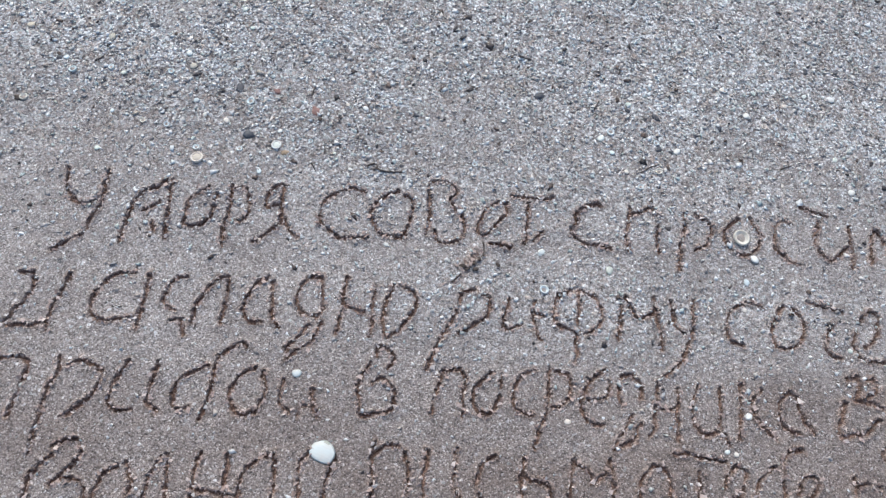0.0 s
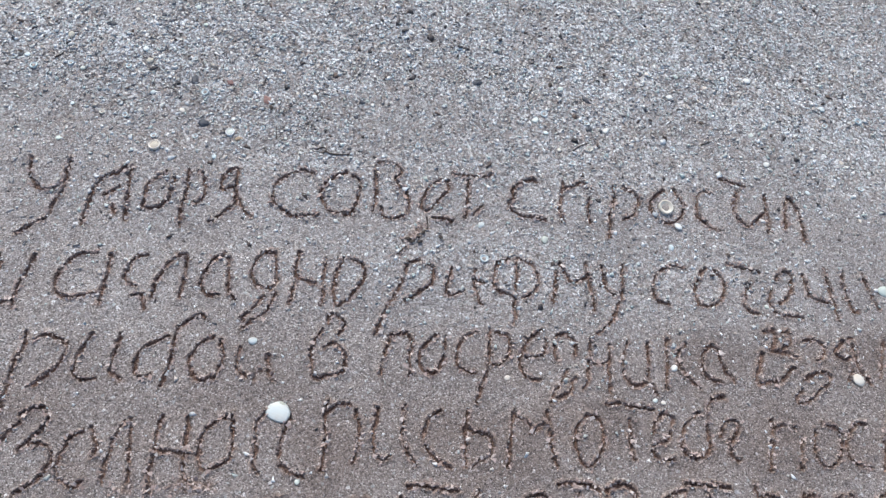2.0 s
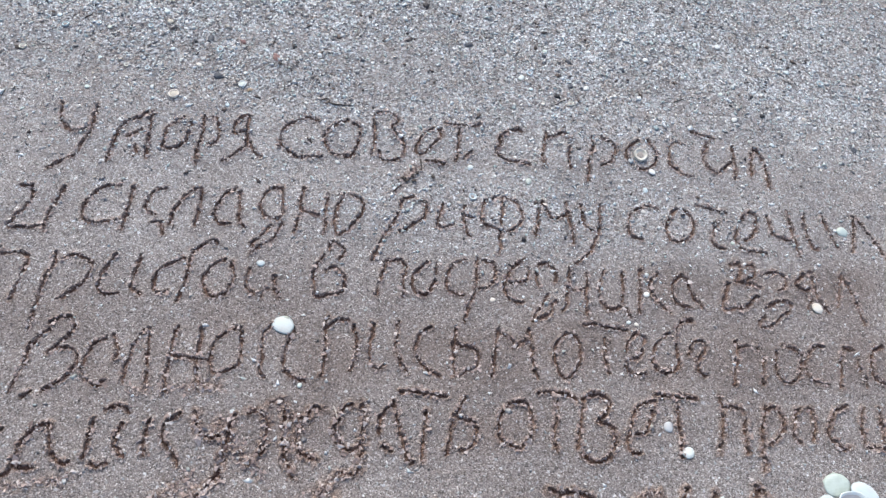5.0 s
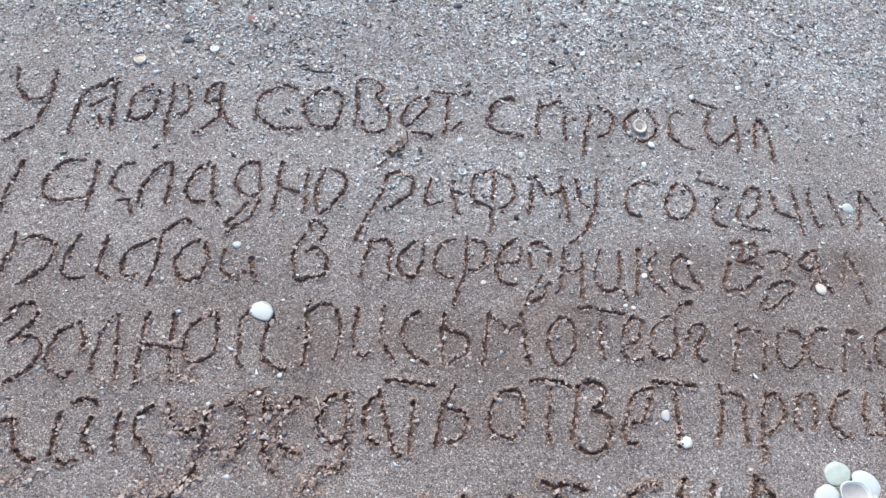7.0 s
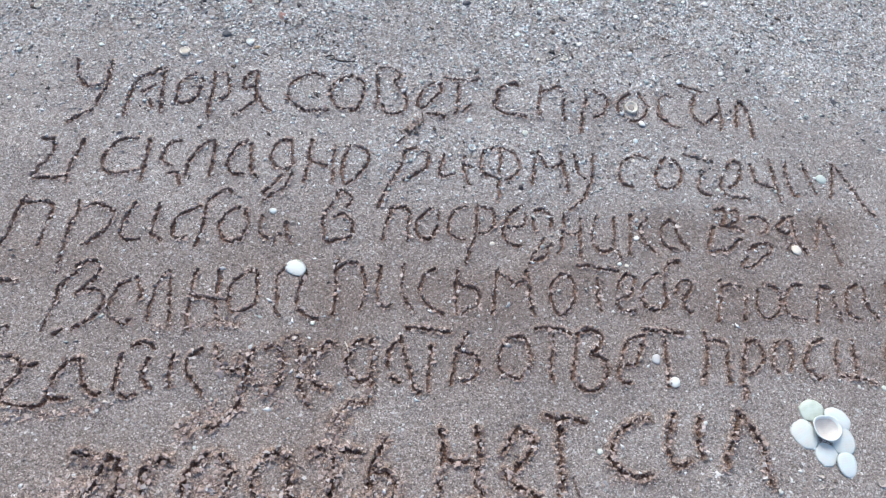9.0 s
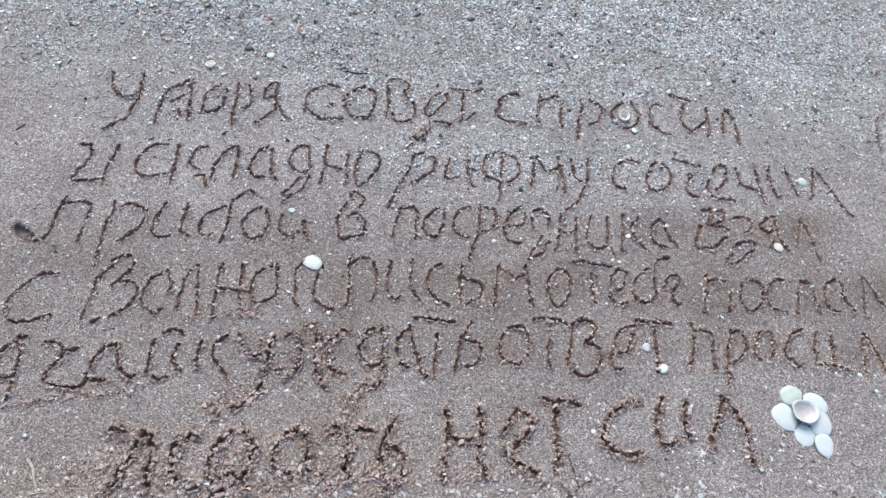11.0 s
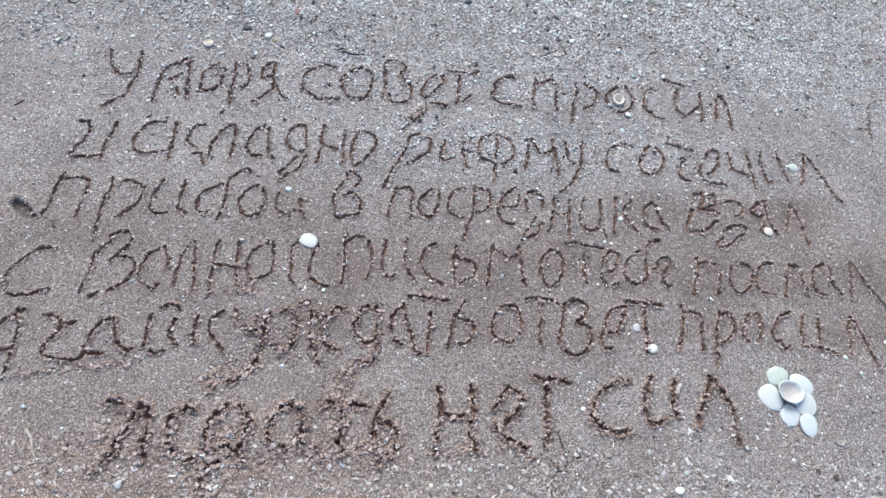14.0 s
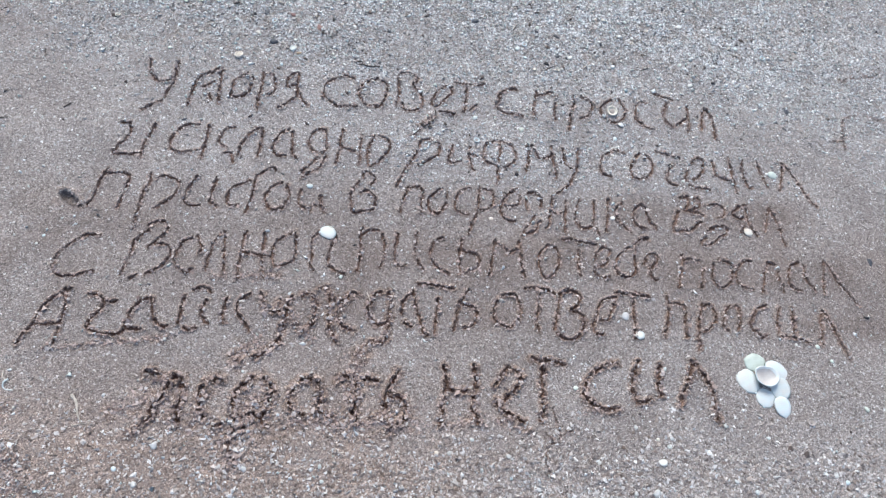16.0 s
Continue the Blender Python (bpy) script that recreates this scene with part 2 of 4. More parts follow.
# letters: letter, strokes, centre and size in millimetres; lines: what each says, how deep it is cut and how crumbly
FIRST_LINE = [
    ("У", "5k 5f 7c bb gc|kj if hb d7 b4 52 00", -406, 313, 61, 101),
    ("м", "9h 4b 26 00|bh fi ik|kk je i7 h1|8a cb fd|c6 d3", -336, 325, 56, 74),
    ("о", "fk 6g 2c 05 01 50 b1 g5 jd kh", -279, 344, 35, 48),
    ("р", "8k 6f 5b 16 00|bj ij kg kc f8 a8", -239, 342, 30, 73),
    ("я", "fk bk 8i 6f 7c bd|ek dc d6|da g4 k1|b5 73 20 00", -197, 355, 50, 69),
    ("с", "ki ek aj 3g 0b 07 34 80 d0 k0", -121, 372, 52, 63),
    ("о", "dk 5h 0b 16 41 90 f0 i6 kc jh gi", -66, 384, 48, 57),
    ("в", "2j 2e 28 03|2k bk fi gg de fb j8 k5 i1 c0 61 44", -7, 400, 45, 79),
    ("е", "dk 7i 3e 1b 07 56 a9 gd jg ik|82 e1 k0", 51, 395, 37, 57),
    ("т", "0k 7j ei kj|8h 77 60|a1 e4", 96, 414, 52, 62),
    ("с", "gj dk 6i 2f 3c 08 44 82 e1 k0", 164, 420, 47, 58),
    ("п", "3k 1d 07 21|2h ai gk kg|kb j6 k0", 225, 428, 39, 59),
    ("р", "3k 3e 1a 05 00|ak hh kf h9 d8 97", 290, 428, 40, 72),
    ("о", "8k 2g 0c 17 43 c0 i4 ka id ek", 346, 447, 46, 47),
    ("с", "ci 6k 1i 0c 17 74 b1 k0", 403, 453, 36, 59),
    ("т", "0k bi kg|ee b9 b6 e2 k0", 434, 473, 34, 71),
    ("и", "03 86 ga|ik jb k0", 467, 461, 29, 53),
    ("л", "4k 1h 0d 07|5k ee i8 k0", 517, 461, 25, 70),
]
SECOND_LINE = [
    ("и", "4k 8k|8i 8f 5a 27 04 02 42 82 c3|kj hd e8 c0", -408, 200, 64, 66),
    ("с", "kk bk 5f 2c 07 12 60 b0 j1", -336, 220, 45, 52),
    ("к", "5k 4f 29 02|kj fi bd ba f8|e5 h5 i0", -283, 223, 53, 69),
    ("л", "01 38 7d di kk ke i7 g0", -236, 239, 38, 53),
    ("а", "fk 7h 2c 07 33 a2|hi h9 h4 k0", -183, 248, 37, 58),
    ("д", "ik ck 7h 6e 9b ea jb ke jk|j9 h7 e4 62 00|c8 86 13 12", -132, 241, 40, 92),
    ("н", "6k 4f 4b 26 01|4b 99 e8|kh ia i5 h0", -81, 265, 44, 67),
    ("о", "6k 2d 05 20 92 g8 ke gi ak", -33, 271, 38, 57),
    ("р", "bj 9e 6a 36 00|ck fk|hj ki ke hc da a9", 34, 264, 68, 87),
    ("и", "3k 1d 07 25 97|fi fa g3 i0|fc kb", 103, 291, 47, 48),
    ("ф", "7k 2j 0f 1b 4a a9|bk hi ke jb g9 c8|ak ae 97 93 80", 165, 294, 55, 85),
    ("м", "2h 1a 04|4k 7f ac he|hk id k6 k0", 232, 313, 50, 63),
    ("у", "4k 6g 7d db|kk kg jc g8 c4 62 00", 279, 307, 33, 86),
    ("с", "ki ck 4h 1e 07 22 90", 352, 339, 42, 50),
    ("о", "8k 6j 1c 06 31 80 f1 j6 kc fi bk", 402, 345, 38, 50),
    ("ч", "0k ai kg|fc a5 d1 i0", 445, 352, 43, 69),
    ("е", "4g 9k ei ed c9 76|1c 07 52 c1 k0", 499, 354, 42, 65),
    ("ч", "0i 2d 3a 88 e7|dk ef h7 k0", 546, 362, 47, 71),
    ("и", "0k 0e 44 60 91|bj ec h6 k1", 599, 376, 48, 55),
    ("л", "1i 1c 07|0k 4h 9c c8 e5 h2 k0", 675, 374, 67, 91),
]
THIRD_LINE = [
    ("п", "ak 7f 5a 35 00|9h fi|hi kg jc h7 e0", -417, 109, 63, 67),
    ("р", "8k 7g 5e 39 13 00|ai ej jh kf ic fa b8 87", -342, 104, 68, 97),
    ("и", "8k 4f 1a 05 12 41 91|kj ic g6 g3 k0", -283, 133, 48, 53),
    ("б", "9e 4c 1a 07 04|13 43|kj ik fi cg bc a7 94 70", -209, 155, 74, 80),
    ("о", "ek 6h 2d 07 32 80 f2 i6 kc ji", -169, 152, 37, 49),
    ("и", "2k 0d 07 53|91 a5 d6|hf h7 k0", -115, 155, 39, 39),
    ("в", "ah ck ji kg gd|6f 3c 09 04 10 80 h1 k4 k7 fa ba 79", -41, 191, 37, 72),
    ("п", "8k 5e 38 01|9j gk kf i9 i4 i0", 36, 193, 38, 51),
    ("о", "ek 8h 1c 06 22 a0 g4 j8|ki kc", 77, 202, 30, 45),
    ("с", "kk 9i 2d 08 14 81 g0", 116, 210, 25, 49),
    ("р", "8k 8f 7a 34 00|cj hi kf ic ea aa", 148, 201, 42, 84),
    ("е", "59 ha ke kg|hk ai 5f 1b 06 42 a0 f0", 192, 220, 31, 57),
    ("д", "jd kg gj 9k 5i 4e 6b|j7 g5 d2 41|d9 75 33 00", 229, 213, 32, 80),
    ("н", "6k 5f 4a 35 02|5c 9b fb|ki jb j4 j0", 268, 220, 33, 64),
    ("и", "3k 1f 09 35 83 e4|gj gb g5 k0", 318, 228, 39, 64),
    ("к", "1k 1b 01|ch 7e 7b a6 f3 k0", 370, 242, 42, 64),
    ("а", "7k 1g 0b 16 53 c1|7j ah d8 g5 k0", 413, 248, 40, 50),
    ("в", "5j 9k ag 8c|ed if hi ej|8c eb k9|3b 26 02 20 71 b0 e2 g4 i5", 484, 271, 53, 66),
    ("з", "6k dk ii if dd|47 c9 j9 k6 f4 91 20 02 44", 528, 260, 43, 77),
    ("я", "bk 6j 0f|1d 6b bc|bh cb f5 k0|a7 72", 580, 282, 44, 57),
    ("л", "4k 2e 07|4j 7g cc f7 h3 k0", 632, 282, 36, 73),
]
FOURTH_LINE = [
    ("с", "kk ek ai 5e 2b 07 02 30 70 c1 g2", -418, -7, 65, 67),
    ("в", "bh 8f 5c 48 25 01|bj fk ik jh hf ed bb|cc gc jb k8 i6 g4 c2 a1|61 40", -329, 22, 71, 92),
    ("о", "dj 6h 3d 09 04 32 80 d2|hk ke ia", -268, 28, 38, 59),
    ("л", "gj af 59 24 00|kk jd j6 i0", -232, 42, 29, 65),
    ("н", "5k 3g 2a 05 00|2b aa k9|gk fe ea e4 g0", -174, 49, 49, 74),
    ("а", "gk 8h 2d 08 03 30 a1 h3|jk kb i3", -134, 66, 35, 55),
    ("й", "6k 2h 1d 18 04 22|fi de ba b5 c3 g1 k0", -71, 75, 51, 71),
    ("п", "3k 2f 2a 14 00|3h 9j fj|ih kc j7 g2", -7, 95, 41, 73),
    ("и", "2k 1f 0a 06 14 42 73|fk ec e8 g4 k0", 50, 104, 45, 64),
    ("с", "ek 6i 2e 0a 37 b3 k0", 95, 107, 28, 62),
    ("ь", "2k 0d 08 00|0e 9c hb k7 h3 82 40", 142, 116, 30, 62),
    ("м", "3k 2e 17 01|4i 9f ac ff|hj ic i7 k0", 200, 125, 55, 66),
    ("о", "9k 2g 0b 16 70 f3 k8 kf fj bk", 265, 134, 32, 57),
    ("т", "0k 6k|8j gi kh|ae a6 b0", 311, 153, 54, 62),
    ("е", "1c 4h bk ki ic d8 37 04 80 k0", 348, 152, 24, 50),
    ("б", "kk fk ch bb c5 c2 80 40 03 08 3c 8f", 396, 171, 52, 66),
    ("е", "0c 4i dk jh ec 87 d1 k0", 427, 161, 24, 46),
    ("п", "2k 3e 16 00|4h ci hg|kd k5 j0", 491, 167, 39, 55),
    ("о", "1h 08 32 a0 g3 kb|jf cj 6k", 543, 175, 36, 48),
    ("с", "ij ak 3g 0b 25 a1 k0", 578, 180, 29, 50),
    ("л", "3k 1b 00|5k bi|ed f8|j5 k0", 626, 187, 34, 52),
    ("а", "7k 2j 0f 07 43 a1|ai bc e7 k0", 674, 196, 47, 54),
    ("л", "0k 0e 0a 16|0k 5f 8b c8 f5 i2 k0", 738, 198, 63, 85),
]
FIFTH_LINE = [
    ("А", "kk eh ae 8b 67 34 00|ik if ha f5 d0|67 a7 d7 g7", -427, -105, 71, 81),
    ("ч", "0k 5k 9h 9e 6b 28 03 51 a0 h0 k2|9h dg gh", -349, -86, 47, 59),
    ("а", "dk 8j 3c 27 02 30 80|dj dc e6 i1 k2", -295, -74, 57, 45),
    ("й", "4g 2a 16 03|31 60 a1|he ea e6 h3|9j dk hk ki", -232, -52, 46, 64),
    ("к", "3i 1d 09 04|kk dh ad b9 f5 j0", -174, -45, 38, 55),
    ("у", "4k 5g 8e de|kj ig hd f9 d5 93 30 00", -119, -52, 52, 93),
    ("ж", "0h 3h 5f 5c 48 25 04|ai ae aa a5 c0|kh hh gf ec d9 e6 i4|cf ff|6j 9k", -44, -20, 81, 85),
    ("д", "ek aj 7g 6e 9b da ib je kh jk|jc i8 g5 95 43 00", 22, -23, 48, 102),
    ("л", "9j 4h 1e 0a|36 74|ak cd f8 h2 k0", 75, 7, 36, 70),
    ("т", "0k 6k cj ki|be a8 93 90", 107, 21, 53, 79),
    ("ь", "dk 8f 4a 25 00|5d bc ja k6 g2 91", 149, 29, 34, 65),
    ("о", "7j 2f 0a 14 81 d0 j5 kb jg fk 9k", 211, 40, 40, 53),
    ("т", "0k 9k gj kh|ah 9b 86 90", 260, 52, 44, 70),
    ("в", "4j 2d 18 04|3j ak gj ih ge bc hb k8 k5 g1 90 22", 305, 53, 44, 79),
    ("е", "68 d8 if kj|kk bj 6g 3b 05 21 80", 359, 63, 35, 62),
    ("т", "0k 8j ki|bg bb c6 c0", 401, 73, 49, 76),
    ("п", "1k 3c 25 00|2g eg ie|kb j6 k0", 469, 86, 34, 68),
    ("р", "4k 2e 19 05 33 10|4i dk jh kd ea 78", 518, 78, 29, 76),
    ("о", "8k 3h 1a 04 50|gk jf k7 i1", 557, 101, 27, 42),
    ("с", "hk 7i 2d 08 44 d0 k1", 601, 105, 29, 51),
    ("и", "1k 0e 19 24 93 f2 k0|9j ad b6", 655, 111, 53, 62),
    ("л", "1k 0f 1a 15|2j 7e ba f5 k0", 722, 110, 47, 84),
]
SIXTH_LINE = [
    ("ж", "3j 4k 6i 8g 7c 59 45 22 00|9i bi|bh bc a7 a3|kh ih gf fc f8 g5|i2 k3", -214, -185, 119, 85),
    ("д", "bk 6i 3g 2e 2a 9b ea|gk ji kg hc fa g8|78 16 03 30", -112, -188, 58, 112),
    ("а", "bk 6j 1e 09 13 61|ei fc e5 h0 k0", -41, -145, 56, 54),
    ("т", "0i 5k dj ki|ai aa 84 a0", 21, -134, 53, 63),
    ("ь", "bk 6g 2c 08 34|5c gb k7 i4 82 30", 75, -128, 30, 83),
    ("н", "2k 3f 3b 17 13 00|3c 8b eb|ik jf i9 h5 k0", 161, -99, 54, 81),
    ("е", "0d 4g 9k hj ig fc aa 88|18 64 d1 k0", 230, -86, 42, 76),
    ("т", "0k 3k 7j ej ki|8h 7c 87 94 70", 283, -67, 48, 91),
    ("с", "jk dk 9i 3f 09 15 81 d0 k1", 363, -48, 51, 69),
    ("и", "4k 1d 06 22 30 80 d2|jj id i8 k3", 429, -27, 44, 60),
    ("л", "6k 5f 3c 18 05|7j bg fc h7 i3 k0", 509, -24, 59, 90),
]
LINES = (
    ("у моря совет спросил", 0.0042, 0.3, FIRST_LINE),
    ("и складно рифму сочинил", 0.004, 0.25, SECOND_LINE),
    ("прибой в посредника взял", 0.0042, 0.25, THIRD_LINE),
    ("с волной письмо тебе послал", 0.0044, 0.3, FOURTH_LINE),
    ("а чайку ждать ответ просил", 0.0046, 0.45, FIFTH_LINE),
    ("ждать нет сил", 0.0066, 0.85, SIXTH_LINE),
)


def spline(points, step=0.001):
    """A smooth stroke through points, as an even row of places."""
    p = np.array(points, float)
    if len(p) > 2:
        q = np.vstack([2 * p[0] - p[1], p, 2 * p[-1] - p[-2]])
        s = np.linspace(0, 1, 14, endpoint=False)[:, None]
        out = [0.5 * (2 * b + (c - a) * s + (2 * a - 5 * b + 4 * c - d) * s ** 2 + (3 * b - a - 3 * c + d) * s ** 3) for a, b, c, d in zip(q, q[1:], q[2:], q[3:])]
        p = np.vstack(out + [p[-1:]])
    run = np.r_[0, np.cumsum(np.hypot(*np.diff(p, axis=0).T))]
    at = np.linspace(0, run[-1], max(2, int(run[-1] / step)))
    return np.c_[np.interp(at, run, p[:, 0]), np.interp(at, run, p[:, 1])]


def letter_strokes(form, x, y, wide, high):
    """The strokes of one letter in the plan. The hand turns and leans a little more towards the far end of a line."""
    turn = radians(12.1 - 1.35 * x + 6.1 * y)
    lean = radians(12.3 - 21.1 * x - 3.6 * y)
    u = wide * np.array((math.cos(turn), math.sin(turn)))
    v = high * np.array((-math.sin(lean), math.cos(lean)))
    made = []
    for stroke in form.split("|"):
        pts = [np.array((x, y)) + (GRID.index(s[0]) / 20 - 0.5) * u + (GRID.index(s[1]) / 20 - 0.5) * v for s in stroke.split()]
        made.append(spline(pts))
    return made


# ---- the ground: fine under the writing, coarser towards the horizon ----
def grid_lines(lo, hi, fine_lo, fine_hi, fine, medium, far):
    inner = np.arange(fine_lo, fine_hi, fine)
    before, after = np.arange(lo, fine_lo - medium / 2, medium), np.arange(fine_hi + medium / 2, hi, medium)
    out = [hi + 0.01 * 1.45 ** k for k in range(1, 40)]
    out = np.array([v for v in out if v < far] + [far])
    back = np.array([lo - 0.01 * 1.45 ** k for k in range(1, 40)])
    back = np.r_[-far, back[back > -far][::-1]]
    return np.r_[back, before, inner, after, out]


GX = grid_lines(-0.80, 1.02, -0.485, 0.775, 0.00105, 0.004, 400.0)
GY = grid_lines(-0.42, 0.98, -0.272, 0.505, 0.00105, 0.004, 400.0)
XX, YY = np.meshgrid(GX, GY, indexing="ij")
near = (np.abs(XX) < 3) & (np.abs(YY) < 3)
round_here = np.exp(-(np.hypot((XX - 0.1) / 1.35, (YY - 0.3) / 1.1) + 0.35 * (field(XX, YY, 0.4, 13) - 0.5)) ** 4)   # the stretch of beach with the drift line and the writing
HEIGHT = 0.004 * (field(XX, YY, 0.31, 21) - 0.5) + 0.003 * (field(XX, YY, 0.09, 22) - 0.5) + 0.0014 * (field(XX, YY, 0.022, 23) - 0.5)
HEIGHT += near * (0.0012 * (field(XX, YY, 0.0065, 24) - 0.5) + 0.0007 * (np.random.RandomState(25).rand(*XX.shape) - 0.5) * (0.5 + grit_share(XX, YY)))
CUT = np.zeros_like(XX)                   # how far into a groove, 0 to 1
LIP = np.zeros_like(XX)
CRUMB = np.zeros_like(XX)                 # how crumbled the surface is, 0 to 1
OWNER = np.full(XX.shape, -1)
clod_at = []                              # crumbs thrown out beside the strokes
rng = np.random.RandomState(7)


def carve(strokes, owner, half, deep, crumbly):
    """Presses strokes into the ground: ragged walls, an uneven bed, a broken lip of crumbs."""
    every = np.vstack(strokes)
    i0, i1 = np.searchsorted(GX, (every[:, 0].min() - 0.014, every[:, 0].max() + 0.014))
    j0, j1 = np.searchsorted(GY, (every[:, 1].min() - 0.014, every[:, 1].max() + 0.014))
    x, y = XX[i0:i1, j0:j1], YY[i0:i1, j0:j1]
    ragged = 0.0026 if crumbly < 0.8 else 0.0050
    wx = x + ragged * (field(x, y, 0.0046, 31) - 0.5) + 0.0028 * (field(x, y, 0.0022, 33) - 0.5)
    wy = y + ragged * (field(x, y, 0.0046, 32) - 0.5) + 0.0028 * (field(x, y, 0.0022, 34) - 0.5)
    for n, s in enumerate(strokes):
        press = 0.68 + 0.38 * ease(0.25, 0.65, field(s[:, 0], s[:, 1], 0.0125, 40 + owner % 50))
        press = press * (1 - (0.55 if crumbly < 0.8 else 0.70) * ease(*((0.68, 0.84) if crumbly < 0.8 else (0.58, 0.78)), field(s[:, 0], s[:, 1], 0.0052 if crumbly < 0.8 else 0.0085, 140 + owner % 40)))
        if half > 0.006:
            press = np.full(len(s), 0.8)
        d = np.hypot(wx[..., None] - s[:, 0], wy[..., None] - s[:, 1])
        k = d.argmin(-1)
        d, p = np.take_along_axis(d, k[..., None], -1)[..., 0], press[k]
        w = half * (0.55 + 0.60 * p)
        cut = p * (1 - ease(w * 0.50, w * 1.10, d))
        view = CUT[i0:i1, j0:j1]
        OWNER[i0:i1, j0:j1] = np.where(cut > np.maximum(view, 0.13), owner + n, OWNER[i0:i1, j0:j1])
        np.maximum(view, cut, out=view)
        lip = ease(w * 0.8, w * 1.35, d) * (1 - ease(w * 1.5, w * 3.2, d)) * field(x, y, 0.006, 60)
        np.maximum(LIP[i0:i1, j0:j1], lip * (0.5 + crumbly), out=LIP[i0:i1, j0:j1])
        if crumbly > 0.4:
            reach = 0.004 + 0.007 * crumbly
            np.maximum(CRUMB[i0:i1, j0:j1], min(1.0, crumbly) * (1 - ease(reach * 0.4, reach, d)) * (0.4 + 0.9 * field(x, y, 0.011, 62)), out=CRUMB[i0:i1, j0:j1])
        count = int(len(s) * (0.75 + 0.95 * crumbly + 0.2 * (crumbly > 1)))
        for q, run in zip(*(lambda k: (s[k], s[np.minimum(k + 1, len(s) - 1)] - s[np.maximum(k - 1, 0)]))(rng.randint(0, len(s), count))):
            off = rng.choice((-1, 1)) * half * (0.75 + abs(rng.randn()) * (0.55 + 1.1 * min(crumbly, 0.9)))
            n = np.array((-run[1], run[0])) if crumbly < 0.8 else rng.randn(2)
            n = n / (np.hypot(*n) + 1e-9)
            clod_at.append((q[0] + off * n[0], q[1] + off * n[1], 0.00055 + (0.0008 + 0.0009 * min(crumbly, 1.0)) * rng.rand() ** 2.2))


owners, DEEP = [], []
for row, (says, deep, crumbly, letters) in enumerate(LINES):
    for form, drawn, x, y, wide, high in letters:
        strokes = letter_strokes(drawn, x / 1000, y / 1000, wide / 1000, high / 1000)
        loose = crumbly + (0.45 if row == 4 and x < 90 and form in ("ж", "д", "у") else 0) + (0.5 if row == 5 and x < 100 else 0)
        bold = 0.0025 if row == 5 else 0.00198
        if row == 2 and x > 470:
            bold = 0.0028 if form == "в" else 0.0023
        carve(strokes, len(owners), bold, deep, loose)
        for n in range(len(strokes)):
            DEEP.append(deep)
            owners.append((row, (form, x, y)))

SCRATCHES = [
    ("dark scooped hollow in the damp sand", 0.0088, 0.0105, 0.2, [(-474, 83), (-466, 79), (-458, 73)]),
    ("tail of a stroke running out of a scooped hollow", 0.0028, 0.004, 0.3, [(-455, 69), (-448, 67), (-444, 70)]),
    ("faint curved line scratched in the sand", 0.0016, 0.0022, 0.1, [(767, 620), (784, 635), (806, 645), (833, 653)]),
    ("faint hooked line scratched in the sand", 0.0016, 0.0020, 0.1, [(765, 470), (763, 492), (765, 527), (774, 540), (790, 549)]),
    ("short faint line scratched across another", 0.0014, 0.0018, 0.1, [(744, 482), (765, 485)]),
    ("faint arched line scratched in the sand", 0.0014, 0.0018, 0.1, [(810, 554), (830, 551), (847, 548)]),
    ("thin dark line scratched in the sand below letters", 0.0011, 0.0022, 0.0, [(295, -92), (304, -116), (310, -128)]),
    ("thin crooked line scratched in the sand", 0.0012, 0.0024, 0.0, [(326, -119), (316, -126), (303, -141), (293, -151), (295, -172), (304, -188)]),
    ("short thin line scratched in the sand", 0.0011, 0.0022, 0.0, [(290, -130), (303, -139)]),
]
for label, half, deep, crumbly, pts in SCRATCHES:
    carve([spline(np.array(pts) / 1000)], len(owners), half, deep, crumbly)
    DEEP.append(deep)
    owners.append((-1, label))
# crumbs that slid down below some letters, and a trodden edge: places and width in millimetres
SLIDES = (
    ([(43, 359), (30, 340), (20, 316)], 8), ([(-128, -82), (-148, -98), (-160, -120)], 16), ([(14, -72), (8, -92), (10, -140)], 17),
    ([(-110, -150), (-125, -200), (-130, -260)], 24), ([(-450, -235), (-420, -285), (-370, -330)], 24), ([(-60, -185), (40, -165), (110, -150)], 17),
    ([(-292, -215), (-245, -190), (-212, -210)], 15), ([(-178, -150), (-186, -222)], 12), ([(150, -148), (205, -128), (265, -130)], 7),
    ([(345, -88), (390, -78)], 7), ([(660, 92), (686, 86)], 4), ([(-120, -20), (-60, -62)], 10), ([(-410, -150), (-330, -125), (-250, -100)], 6), ([(-225, 2), (-130, 22)], 7),
)
for pts, wide in SLIDES:
    for q in spline(np.array(pts) / 1000, 0.006):
        i0, i1 = np.searchsorted(GX, (q[0] - 0.06, q[0] + 0.06))
        j0, j1 = np.searchsorted(GY, (q[1] - 0.06, q[1] + 0.06))
        x, y = XX[i0:i1, j0:j1], YY[i0:i1, j0:j1]
        lump_share = np.exp(-(np.hypot(x - q[0], y - q[1]) / (wide / 1000)) ** 2) * (0.1 + 1.2 * ease(0.3, 0.8, field(x, y, 0.012, 63)))
        np.maximum(CRUMB[i0:i1, j0:j1], lump_share, out=CRUMB[i0:i1, j0:j1])
        for k in range(int(wide * 1.7)):
            a, far = rng.rand() * math.tau, abs(rng.randn()) * wide / 1250
            clod_at.append((q[0] + far * math.cos(a), q[1] + far * math.sin(a), 0.0005 + 0.0014 * rng.rand() ** 2.2))
depth = np.where(OWNER >= 0, np.array(DEEP)[OWNER], 0.006)
